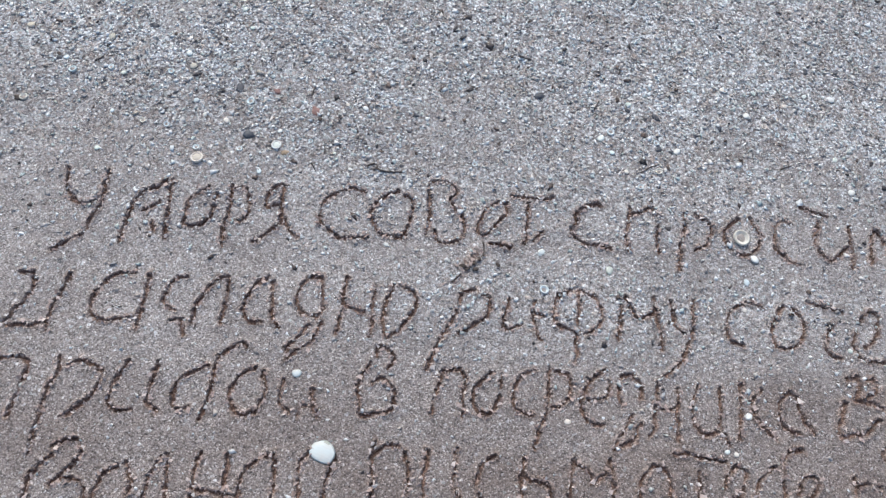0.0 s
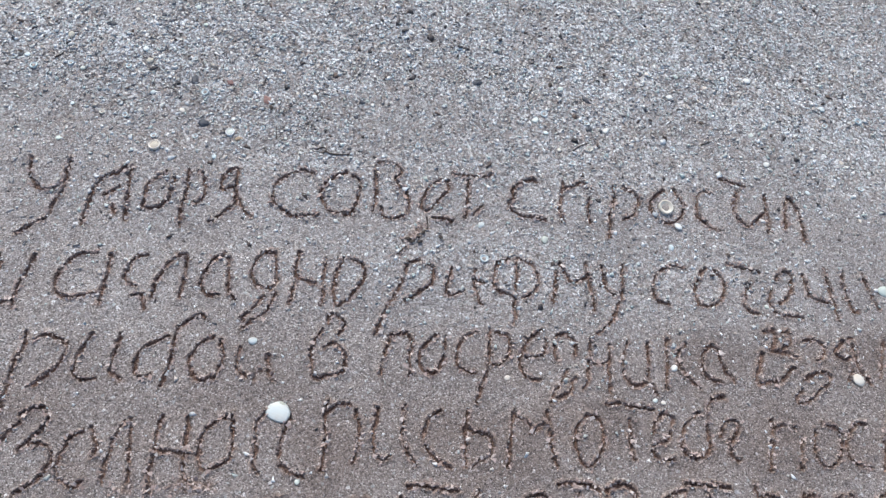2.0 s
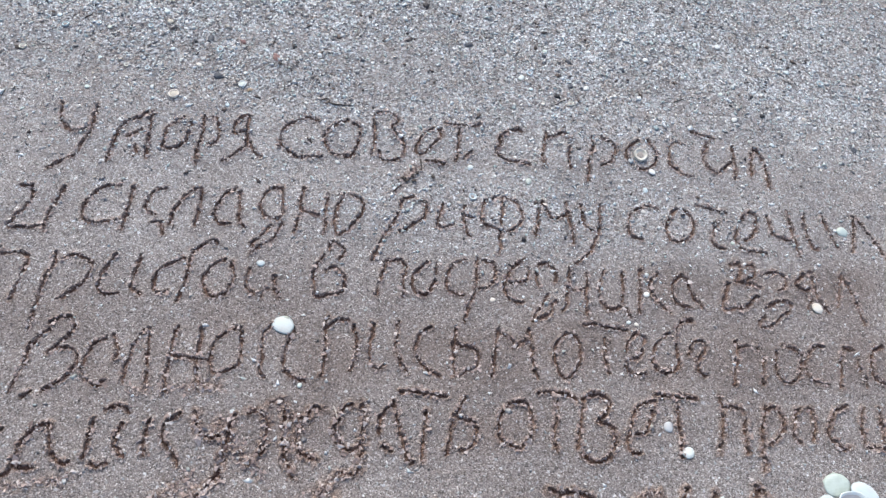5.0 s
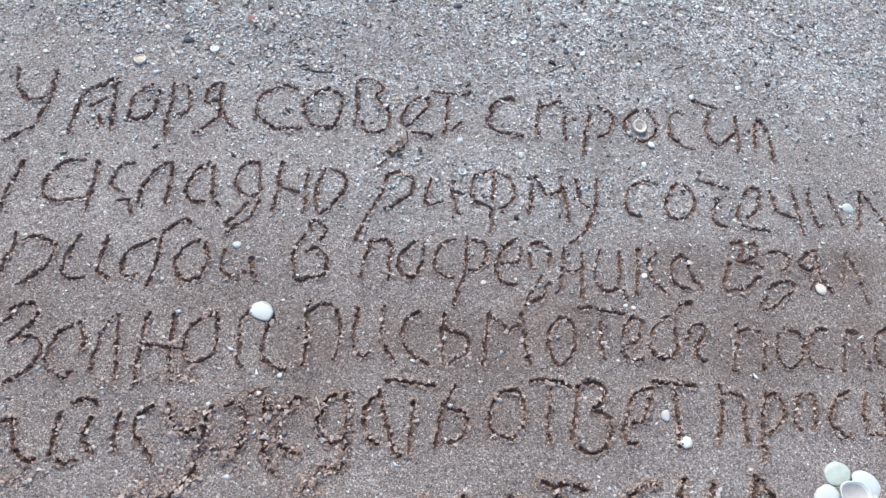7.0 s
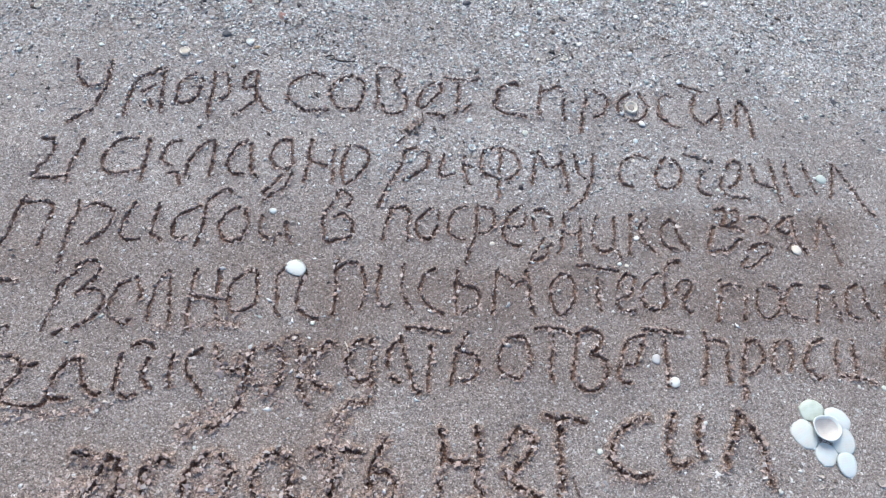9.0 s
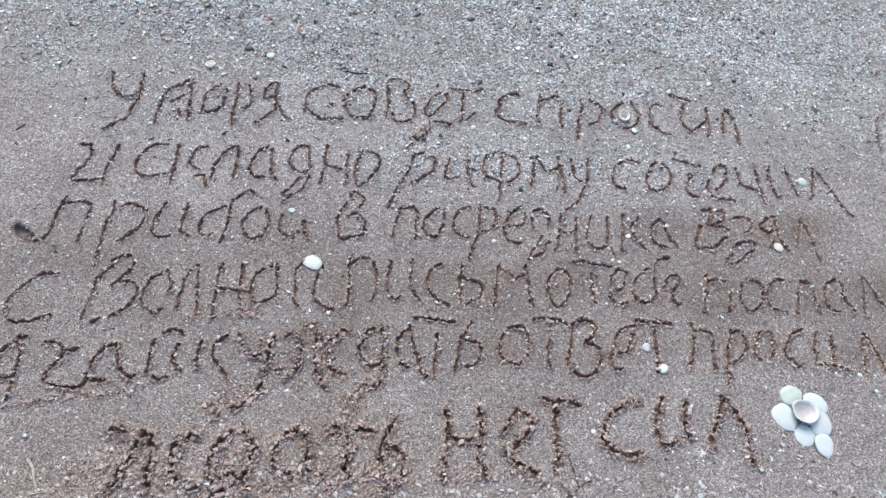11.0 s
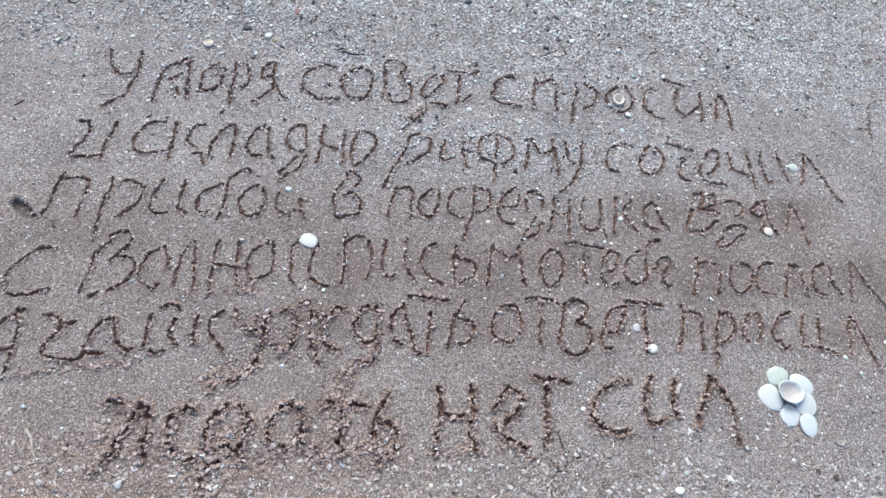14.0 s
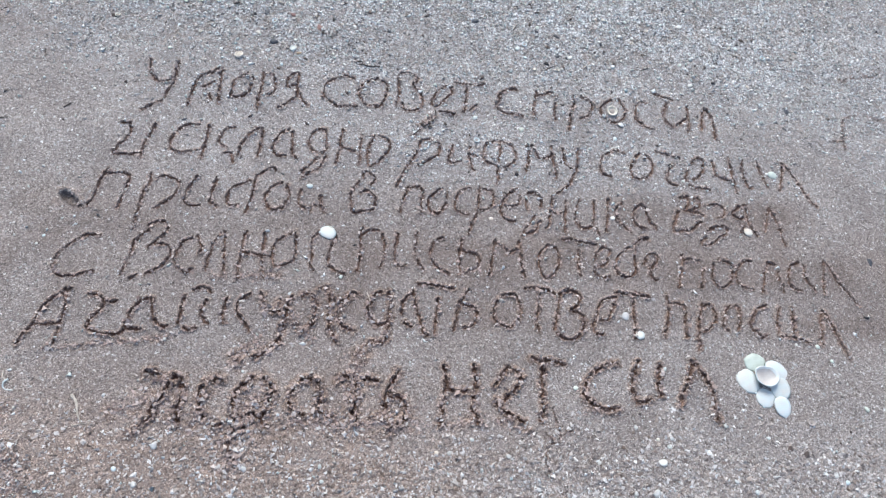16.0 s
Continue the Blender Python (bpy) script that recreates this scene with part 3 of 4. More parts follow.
HEIGHT += 0.0024 * LIP * (1 - np.clip(CUT * 1.3, 0, 1)) - depth * CUT * (0.85 + 0.3 * field(XX, YY, 0.004, 61))
FRONT = ease(-0.12, -0.26, YY - 0.17 * XX + 0.08 * (field(XX, YY, 0.06, 6) - 0.5)) * round_here
rugged = np.clip(CRUMB + 0.38 * FRONT, 0, 1) * (1 - 0.75 * np.clip(CUT * 1.5, 0, 1))
HEIGHT += rugged * (0.0046 * (field(XX, YY, 0.0047, 64) - 0.42) + 0.0042 * (field(XX, YY, 0.0026, 65) - 0.4))
GRIT_MAP = np.clip(grit_share(XX, YY) + 0.30 * FRONT * ease(-0.22, -0.05, XX), 0, 1) * (1 - 0.8 * np.clip(CUT * 2, 0, 1)) * round_here + 0.30 * (1 - round_here)
DAMP_MAP = np.clip(damp_share(XX, YY) + 0.30 * FRONT * ease(0.55, 0.15, XX), 0, 1) * round_here + 0.25 * (1 - round_here)
RUST_MAP = np.clip((0.28 + 0.72 * ease(0.40, -0.15, XX)) * FRONT + 0.30 * ease(-0.02, -0.16, YY - 0.17 * XX) * ease(0.3, 0.0, XX) + 0.9 * CRUMB + 1.9 * LIP * field(XX, YY, 0.018, 66) + 0.3 * (field(XX, YY, 0.07, 67) > 0.62) * CUT, 0, 1) * (1 - 0.8 * np.clip(CUT * 2, 0, 1)) * round_here + 0.3 * (1 - round_here) + np.clip(CUT * 1.2, 0, 0.85) * (0.20 + 0.60 * field(XX, YY, 0.02, 68)) * ease(-0.452, -0.436, XX) * ease(0.76, 0.74, XX)
# wet bed and painted groove shade together, darker with depth of cut
DAMP_SHADE_CUT = np.clip(0.30 + CUT, 0, 1)
CRUMB_MAP = np.clip(LIP * 0.6 + 0.22 * CRUMB * (field(XX, YY, 0.0052, 64) < 0.45), 0, 0.8)


def ground_z(x, y):
    """The ground's height on arrays x, y."""
    i = np.clip(np.searchsorted(GX, x), 1, len(GX) - 1)
    j = np.clip(np.searchsorted(GY, y), 1, len(GY) - 1)
    return np.maximum(HEIGHT[i, j], HEIGHT[i - 1, j - 1])


def sheet(name, faces, z_cut, mat, base=(0, 0, 0)):
    """A mesh from those quads (i, j) of the ground's grid."""
    n = len(GY)
    i, j = faces
    quads = np.stack([i * n + j, (i + 1) * n + j, (i + 1) * n + j + 1, i * n + j + 1], -1)
    used, index = np.unique(quads, return_inverse=True)
    co = np.stack([XX.ravel()[used], YY.ravel()[used], HEIGHT.ravel()[used]], -1) - np.array(base)
    me = bpy.data.meshes.new(name)
    me.vertices.add(len(used))
    me.vertices.foreach_set("co", co.astype(np.float32).ravel())
    me.loops.add(quads.size)
    me.loops.foreach_set("vertex_index", index.astype(np.int32).ravel())
    me.polygons.add(len(quads))
    me.polygons.foreach_set("loop_start", np.arange(0, quads.size, 4, dtype=np.int32))
    for key, values in (("grit", GRIT_MAP), ("rust", RUST_MAP), ("damp", DAMP_SHADE_CUT if z_cut else np.maximum(DAMP_MAP, CRUMB_MAP))):
        a = me.attributes.new(key, "FLOAT", "POINT")
        a.data.foreach_set("value", values.ravel()[used].astype(np.float32))
    me.update(calc_edges=True)
    me.materials.append(mat)
    me.polygons.foreach_set("use_smooth", np.ones(len(quads), bool))
    ob = new(name, me)
    return ob


cell = np.maximum.reduce([OWNER[:-1, :-1], OWNER[1:, :-1], OWNER[1:, 1:], OWNER[:-1, 1:]])
ground = sheet("ground", np.nonzero(cell < 0), False, SAND)
tagged(ground, "grey-brown damp beach sand strewn with broken shell", "ground", kind="structure")
order = np.argsort(cell.ravel(), kind="stable")
sorted_cells = cell.ravel()[order]
line_things, letter_of = [], {}
for row, (says, deep, crumbly, letters) in enumerate(LINES):
    base = (letters[0][2] / 1000, letters[0][3] / 1000, 0)
    thing = tagged(new("sand_writing"), "handwritten line '" + says + "' grooved into damp sand", "writing", group="lines of writing in the sand")
    thing.location = base
    line_things.append((thing, base))
for k, (row, form) in enumerate(owners):
    a, b = np.searchsorted(sorted_cells, (k, k + 1))
    if a == b:
        continue
    quads = np.unravel_index(order[a:b], cell.shape)
    if row >= 0:
        thing, base = line_things[row]
        at = (form[1] / 1000, form[2] / 1000, 0)
        if form not in letter_of:
            letter_of[form] = new("letter")
            letter_of[form].parent, letter_of[form].location = thing, Vector(at) - Vector(base)
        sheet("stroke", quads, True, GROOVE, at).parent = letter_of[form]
    else:
        x, y = GX[quads[0]].mean(), GY[quads[1]].mean()
        ob = sheet("scratch_mark", quads, True, SCRATCHED, (x, y, 0))
        ob.location = (x, y, 0)
        tagged(ob, form, "scratch", group="scratches in the sand")


# ---- loose grains ----
OCTA = np.array([(1, 0, 0), (0, 1, 0), (-1, 0, 0), (0, -1, 0), (0, 0, 1), (0, 0, -1)], float)
OCTA_F = np.array([(0, 1, 4), (1, 2, 4), (2, 3, 4), (3, 0, 4), (1, 0, 5), (2, 1, 5), (3, 2, 5), (0, 3, 5)])


def grains(name, x, y, size, flat, sink, mat, label, category, sharp=0.33):
    """Irregular chips scattered on the ground, in one mesh."""
    n = len(x)
    r = np.random.RandomState(len(name) + n)
    v = OCTA[None] * (0.45 + 1.1 * r.rand(n, 6, 1)) + sharp * r.randn(n, 6, 3)
    v *= size[:, None, None] * np.stack([0.75 + 0.5 * r.rand(n), 0.75 + 0.5 * r.rand(n), flat * (0.7 + 0.6 * r.rand(n))], -1)[:, None, :]
    a, tip, way = r.rand(n) * math.tau, 0.45 * r.randn(n), r.rand(n) * math.tau
    c, s = np.cos(a)[:, None], np.sin(a)[:, None]
    v = np.stack([c * v[..., 0] - s * v[..., 1], s * v[..., 0] + c * v[..., 1], v[..., 2]], -1)
    v[..., 2] += (np.cos(way)[:, None] * v[..., 0] + np.sin(way)[:, None] * v[..., 1]) * tip[:, None]
    z = ground_z(x, y) + size * flat * sink
    v += np.stack([x, y, z], -1)[:, None, :]
    f = OCTA_F[None] + 6 * np.arange(n)[:, None, None]
    me = bpy.data.meshes.new(name)
    me.vertices.add(6 * n)
    me.vertices.foreach_set("co", v.astype(np.float32).ravel())
    me.loops.add(f.size)
    me.loops.foreach_set("vertex_index", f.astype(np.int32).ravel())
    me.polygons.add(8 * n)
    me.polygons.foreach_set("loop_start", np.arange(0, f.size, 3, dtype=np.int32))
    me.polygons.foreach_set("use_smooth", np.full(8 * n, sharp < 0.4))
    me.update(calc_edges=True)
    me.materials.append(mat)
    return tagged(new(name, me), label, category, kind="stuff")


def strewn(count, share, seed):
    """Places in the near part of the beach, as dense as share(x, y) says."""
    r = np.random.RandomState(seed)
    x, y = r.uniform(-0.82, 1.04, count * 4), r.uniform(-0.44, 1.0, count * 4)
    fade = ease(0.0, 0.12, np.minimum.reduce([x + 0.82, 1.04 - x, y + 0.44, 1.0 - y]) + 0.05 * field(x, y, 0.05, 14))
    keep = r.rand(len(x)) < share(x, y) * fade
    return x[keep][:count], y[keep][:count], r


def front_share(x, y):
    """The coarse strip in front of the writing, 0 to 1."""
    return ease(-0.12, -0.26, y - 0.17 * x + 0.08 * (field(x, y, 0.06, 6) - 0.5))


def cut_at(x, y):
    return CUT[np.clip(np.searchsorted(GX, x), 0, len(GX) - 1), np.clip(np.searchsorted(GY, y), 0, len(GY) - 1)]


x, y, r = strewn(60000, lambda x, y: grit_share(x, y) ** 0.9 * (1 - cut_at(x, y)), 71)
grains("shell_grit", x, y, 0.0009 + 0.0021 * r.rand(len(x)) ** 2.6, 0.30, 0.30, GRIT, "pale grit of broken shells lying on wet sand", "shell grit")
x, y, r = strewn(32000, lambda x, y: 1.3 * front_share(x, y) * (1 - cut_at(x, y)) * (0.25 + field(x, y, 0.014, 15) + 0.3 * ease(-0.2, 0.0, x)), 75)
grains("coarse_crumb", x, y, 0.0010 + 0.0019 * r.rand(len(x)) ** 2.6, 0.42, 0.3, FRONT_GRIT, "coarse beige crumbs of sand and shell", "sand", 0.5)
x, y, r = strewn(3400, lambda x, y: 0.7 * front_share(x, y) + 0.02, 76)
grains("shell_chip", x, y, 0.0008 + 0.0014 * r.rand(len(x)) ** 3, 0.25, 0.3, FRAG, "small pale shell chips on brown sand", "shell grit", 0.5)
x, y, r = strewn(26000, lambda x, y: (0.12 + 0.35 * field(x, y, 0.03, 16)) * (1 - 0.6 * cut_at(x, y)), 72)
grains("sand_grain", x, y, 0.0005 + 0.0007 * r.rand(len(x)) ** 3, 0.6, 0.2, SPECK, "coarse brown and grey sand grains", "sand")
x, y, r = strewn(1600, lambda x, y: 0.5 * grit_share(x, y) * (1 - cut_at(x, y)) * (0.25 + 1.5 * (field(x, y, 0.09, 77) > 0.55)), 173)
grains("weed_chip", x, y, 0.0014 + 0.0030 * r.rand(len(x)) ** 2.5, 0.35, 0.35, CHIP, "dark chips of weed and slate among shell grit", "weed")
x, y, r = strewn(1500, lambda x, y: 0.6 * grit_share(x, y) * (1 - cut_at(x, y)), 74)
grains("shell_fragment", x, y, 0.0018 + 0.0022 * r.rand(len(x)) ** 2, 0.35, 0.5, FRAG, "broken pale shell fragments lying on wet sand", "shell grit")
spots = np.array(clod_at)
spots = spots[(cut_at(spots[:, 0], spots[:, 1]) < 0.22) | (rng.rand(len(spots)) < 0.12 + 0.14 * (spots[:, 2] > 0.0013))]
grains("sand_clod", spots[:, 0], spots[:, 1], spots[:, 2] * 1.25, 0.6, 0.3, CLOD, "reddish damp crumbs of sand thrown up beside letters", "sand", 0.6)


# ---- shells ----
def valve(name, across, along, tall, mat, segments=28, rings=7, ribs=0.03, cup=False, odd=0.0, taper=0.07):
    """One half of a bivalve: a ribbed dome with a beak and real thickness; cup: it lies on its back, hollow up."""
    bm = bmesh.new()
    layers = []
    for inner in (False, True):
        rows_ = []
        for k in range(rings + 1):
            rho = k / rings
            ring = []
            for s in range(segments):
                a = math.tau * s / segments
                wide = 1 - (0.11 if cup else taper) * math.sin(a) + 0.03 * math.sin(3 * a + odd) + 0.02 * math.sin(5 * a + 2 * odd)
                square = (abs(math.cos(a)) ** 2.35 + abs(math.sin(a)) ** 2.35) ** (-1 / 2.35)
                beak = square * (1 + 0.07 * max(0.0, math.cos(a - math.pi / 2)) ** 6 - 0.05 * math.cos(a + math.pi / 2) ** 2)
                rr = rho * beak * (1 + (ribs * 0.5 * math.cos(a * segments / 2) if not inner else 0) * rho)
                zz = tall * (1 - rho ** (2.0 if cup else 3.0)) ** 0.75 * (1 + (0 if inner else ribs) * math.cos(rho * 21))
                shift = 0.30 * along * (1 - rho) ** 1.4
                if inner:
                    rr, zz = rr * 0.91, zz * 0.86
                ring.append(bm.verts.new((across * wide * rr * math.cos(a), along * rr * math.sin(a) + shift, zz)))
                if k == 0:
                    break
            rows_.append(ring)
        layers.append(rows_)
        flip = inner
        for k in range(rings):
            for s in range(segments):
                e = (s + 1) % segments
                if k == 0:
                    f = (rows_[0][0], rows_[1][s], rows_[1][e])
                else:
                    f = (rows_[k][s], rows_[k + 1][s], rows_[k + 1][e], rows_[k][e])
                face = bm.faces.new(f[::-1] if flip else f)
                # inner faces short of the rim take the colour with painted-in shade
                face.material_index = int(inner and k < rings - 1)
    for s in range(segments):
        e = (s + 1) % segments
        bm.faces.new((layers[0][-1][s], layers[1][-1][s], layers[1][-1][e], layers[0][-1][e]))
    if cup:
        bmesh.ops.transform(bm, matrix=Matrix.Translation((0, 0, tall)) @ Matrix.Rotation(math.pi, 4, "Y"), verts=bm.verts)
    me = bpy.data.meshes.new(name)
    bm.normal_update()
    bm.to_mesh(me)
    bm.free()
    me.materials.append(mat)
    me.materials.append(SHADED_INSIDE)
    for p in me.polygons:
        p.use_smooth = True
    return me


def lump(name, size, mat, seed, rough=0.25, detail=2):
    """A worn, uneven stone."""
    bm = bmesh.new()
    bmesh.ops.create_icosphere(bm, subdivisions=detail, radius=1.0)
    for v in bm.verts:
        v.co *= 1 + rough * noise.noise(v.co * 1.3 + Vector((seed * 3.1, seed * 1.7, 0)))
        v.co = Vector((v.co.x * size[0], v.co.y * size[1], v.co.z * size[2]))
    me = bpy.data.meshes.new(name)
    bm.to_mesh(me)
    bm.free()
    me.materials.append(mat)
    for p in me.polygons:
        p.use_smooth = True
    return me


def part(name, me, parent, at=(0, 0, 0), label=""):
    ob = new(name, me)
    ob.parent, ob.location = parent, at
    return tagged(ob, label)


def shell(name, x, y, across, along, turn, mat, label, group="", cup=False, tall=0.14, tip=(0, 0), lift=0.0, fine=True, taper=0.07, beak=None):
    """A loose valve with its beak, lying on the sand. Sizes in millimetres."""
    a, b = across / 1940, along / 1940
    h = tall * (across + along) / 2000
    ob = new(name)
    z = float(ground_z(np.array([x / 1000]), np.array([y / 1000]))[0])
    ob.matrix_world = pose(x / 1000, y / 1000, z + 0.0003 + lift, tip[0], tip[1], turn)
    tagged(ob, label, "shell", group)
    part("valve", valve("valve", a, b, h, mat, 28 if fine else 14, 8 if fine else 4, 0.02, cup, odd=x * 0.37 + y * 0.21, taper=taper), ob)
    part("umbo", lump("umbo", (a * 0.13, b * 0.09, h * 0.16) if not beak else (a * 0.26, b * 0.22, h * 0.22), beak or mat, 5, 0.1, 2 if fine else 1), ob, (0, b * (0.99 if not beak else 0.78), h * (0.60 if beak else 0.84 if cup else 0.14)), "greenish-brown worn hinge" if beak else "")
    return ob


FLOWER = "flower laid out of white shells"
shell("bivalve_shell", 592, 36, 32, 27, 15, GREENISH, "greenish-white bivalve shell, dome up, in a shell flower", FLOWER, tall=0.10, tip=(4, -3))
shell("bivalve_shell", 626, 31, 37, 27, -18, WHITE, "white bivalve shell tucked under the flower's middle shell", FLOWER, tall=0.10, tip=(-6, 4))
shell("bivalve_shell", 581, 5, 31, 38, 215, WHITE, "large pointed white bivalve shell, petal of a shell flower", FLOWER, tall=0.075, tip=(3, 3))
shell("bivalve_shell", 630, 4, 29, 37, 12, WHITE, "smooth white bivalve shell, petal of a shell flower", FLOWER, tall=0.075, tip=(0, -5))
shell("bivalve_shell", 608, -15, 30, 30, 165, WHITE, "round white bivalve shell, petal of a shell flower", FLOWER, tall=0.075, tip=(4, 0))
shell("bivalve_shell", 633, -24, 26, 31, 195, WHITE, "white bivalve shell with a cream edge, end of a shell flower", FLOWER, tall=0.075, tip=(-3, -4))
shell("cupped_shell", 605, 14, 37, 32, 192, WHITE, "hollow white bivalve shell lying open side up on others", FLOWER, cup=True, tall=0.29, lift=0.0012, tip=(5, -3))
shell("bivalve_shell", -78, 108, 26, 22, -14, WHITE, "bleached white bivalve shell lying alone between letters", "scattered white shells", tall=0.10, tip=(-3, -3), taper=0.20, beak=OLIVE)

# small valves strewn over the writing: place and size in millimetres
SMALL = [
    (361, 421, 11), (353, 390, 8), (192, 369, 10), (111, 374, 9), (630, 382, 16), (585, 259, 15), (-124, 180, 10), (391, 69, 12), (415, 43, 14), (165,
    188, 7), (359, 234, 9), (763, -2, 9), (-42, 40, 6), (-161, 14, 5), (350, 355, 7), (-65, 344, 6), (490, 324, 8), (474, 332, 6), (338, 192, 6),
    (348, 191, 6), (-224, -247, 9), (-264, -284, 7), (-233, -298, 8), (188, -159, 6), (143, -186, 7), (160, -183, 6),
]
MORE = [
    (241, -172, 7), (325, -57, 8), (367, -157, 6), (-258, -104, 6), (-480, -3, 4), (-475, 11, 5), (692, 82, 7), (658, 78, 5), (37, -174, 7),
    (-503, 278, 6), (-418, 440, 6), (-416, 388, 7), (421, 669, 7), (199, 502, 6),
]
BACK = [
    (-103, -254, 8), (-7, -233, 6), (-93, -158, 4), (-141, -127, 5), (0, -251, 6), (457, -139, 12), (450, -182, 11), (563, -145, 7), (593, -154, 7),
    (612, -141, 5), (708, -109, 8), (725, -116, 7), (466, -115, 7), (469, -103, 6), (449, -108, 5), (416, -97, 6), (610, -75, 6), (713, 63, 6),
    (454, -2, 6), (421, -188, 7), (110, 372, 7), (-20, 572, 6),
]
DRIFT = [
    (354, 658, 7), (456, 673, 11), (396, 648, 7), (345, 621, 9), (566, 649, 9), (461, 582, 7), (222, 675, 6), (179, 631, 4), (163, 542, 10),
    (179, 525, 7), (193, 600, 8), (258, 615, 7), (312, 653, 7), (259, 546, 10), (269, 641, 5), (-423, 494, 7), (-589, 557, 6), (-385, 599, 6),
    (-356, 539, 8), (-328, 477, 7), (-310, 621, 8), (-312, 461, 6), (-285, 458, 8), (-220, 459, 6), (-229, 401, 7), (-150, 445, 4), (-128, 514, 7),
]
DRIFT_TOO = [
    (-150, 514, 5), (-127, 428, 5), (-495, 498, 7), (-293, 595, 6), (481, 539, 9), (589, 565, 7), (627, 556, 7), (537, 507, 7), (651, 544, 5),
    (595, 559, 5), (606, 478, 6),
]
for k, (x, y, d) in enumerate(SMALL + MORE + BACK + DRIFT + DRIFT_TOO):
    mat = {4: GREENISH, 5: WARM, 7: WORN, 11: GREENISH}.get(k, (IVORY, WHITE, GREENISH, IVORY, WARM)[k % 5])
    if y < -90 and k % 3:
        mat = WORN
    word = {WORN: "small worn greyish shell on the sand", IVORY: "small ivory-white bivalve shell on the sand", WHITE: "small white bivalve shell lying on the sand", GREENISH: "small greenish-white bivalve shell on the sand", WARM: "small cream-coloured bivalve shell on the sand"}[mat]
    shell("small_shell", x, y, d * 1.05, d * (0.82 + 0.2 * rng.rand()), rng.rand() * 360, mat, word, "scattered white shells", tall=0.17, tip=(rng.uniform(-12, 12), rng.uniform(-12, 12)), fine=d > 11)


def ring_shell(x, y, d, mat, label, fill=None):
    """A tiny round shell on its back: a thick pale rim round a hollow, filled with sand unless its floor shows."""
    bm = bmesh.new()
    r = d / 2000
    turns = 22
    profile = [(0.0, 0.10), (0.30, 0.10), (0.62, 0.16), (0.78, 0.36), (0.88, 0.44), (0.98, 0.36), (1.0, 0.16), (0.82, -0.2)]
    rows_ = []
    for p, z in profile:
        rows_.append([bm.verts.new((r * p * math.cos(math.tau * s / turns), r * 0.93 * p * math.sin(math.tau * s / turns), r * z)) for s in range(turns if p else 1)])
    for k in range(len(profile) - 1):
        for s in range(turns):
            e = (s + 1) % turns
            bm.faces.new((rows_[0][0], rows_[1][s], rows_[1][e]) if k == 0 else (rows_[k][s], rows_[k + 1][s], rows_[k + 1][e], rows_[k][e]))
    me = bpy.data.meshes.new("rim")
    bm.normal_update()
    bm.to_mesh(me)
    bm.free()
    me.materials.append(mat)
    for p in me.polygons:
        p.use_smooth = True
    ob = tagged(new("ring_shell"), label, "shell", "tiny round shells")
    z = float(ground_z(np.array([x / 1000]), np.array([y / 1000]))[0])
    ob.matrix_world = pose(x / 1000, y / 1000, z + r * 0.05, rng.uniform(-10, 10), rng.uniform(-10, 10), rng.rand() * 360)
    part("rim", me, ob)
    if fill:
        part("hollow", lump("hollow", (r * 0.80, r * 0.74, r * 0.26), fill, 9, 0.08, 3), ob, (0, 0, r * 0.12), "cream-coloured floor of the shell")
    else:
        part("sand_filling", lump("sand_filling", (r * 0.55, r * 0.5, r * 0.10), FILL, 9, 0.3, 2), ob, (0, 0, r * 0.10), "grey-brown sand caught in the hollow")


FILL = plain_material("caught_sand", (0.26, 0.22, 0.19), (0.46, 0.41, 0.37), 900.0, 0.9)
RINGS = [
    (174, 554, 10), (-481, 483, 10), (-440, 498, 8), (-369, 509, 8), (-521, 433, 10), (-265, 491, 10), (-259, 425, 7), (-308, 415, 8), (-181, 454, 6),
    (369, 610, 8), (568, 621, 8), (617, 639, 10), (518, 580, 5), (378, 537, 5), (612, 528, 8), (675, -39, 13), (343, 444, 20), (120, 329, 11),
    (-379, 435, 7), (351, 537, 7), (239, 512, 9), (-61, 630, 7), (45, 612, 6), (-351, 437, 7), (218, 485, 8), (16, 470, 7),
]
drift = np.random.RandomState(88)
for k in range(12):                       # more of them in the drift line, one here and one there
    x = drift.uniform(-500, 760)
    RINGS.append((x, 480 + 0.16 * x + drift.uniform(10, 230), drift.uniform(5, 8.5)))
for k, (x, y, d) in enumerate(RINGS):
    rosy = k in (4, 9, 16, 18, 20)
    if (x, y) == (675, -39):
        ring_shell(x, y, d, DULL, "small dull grey-brown round shell with a hollow")
        continue
    ring_shell(x, y, d, WARM if rosy else WHITE, "tiny round cream shell with a hollow, on the sand" if rosy else "tiny round white shell with a hollow, on the sand")


ring_shell(-302, 401, 15, WARM, "round cream shell with a pale rim among shell grit", CREAM)
ring_shell(-219, 439, 12, IVORY, "round mint-white shell with a pale rim among shell grit", GREENISH)


for x, y, d in ((-554, 534, 10), (-454, 540, 10), (-346, 523, 9)):
    shell("bivalve_shell", x, y, d, d * 0.85, 30 + x, CREAM, "yellowish worn shell among pale shell grit", "scattered white shells", tall=0.2, tip=(8, 6))


# ---- stones, twigs and straw ----
def pebble(x, y, size, mat, label, seed):
    ob = new("pebble", lump("pebble", [s / 2000 for s in size], mat, seed, 0.7))
    z = float(ground_z(np.array([x / 1000]), np.array([y / 1000]))[0])
    ob.matrix_world = pose(x / 1000, y / 1000, z - size[2] / 6000, 0, 0, seed * 47)
    tagged(ob, label, "pebble", "pebbles on the beach")


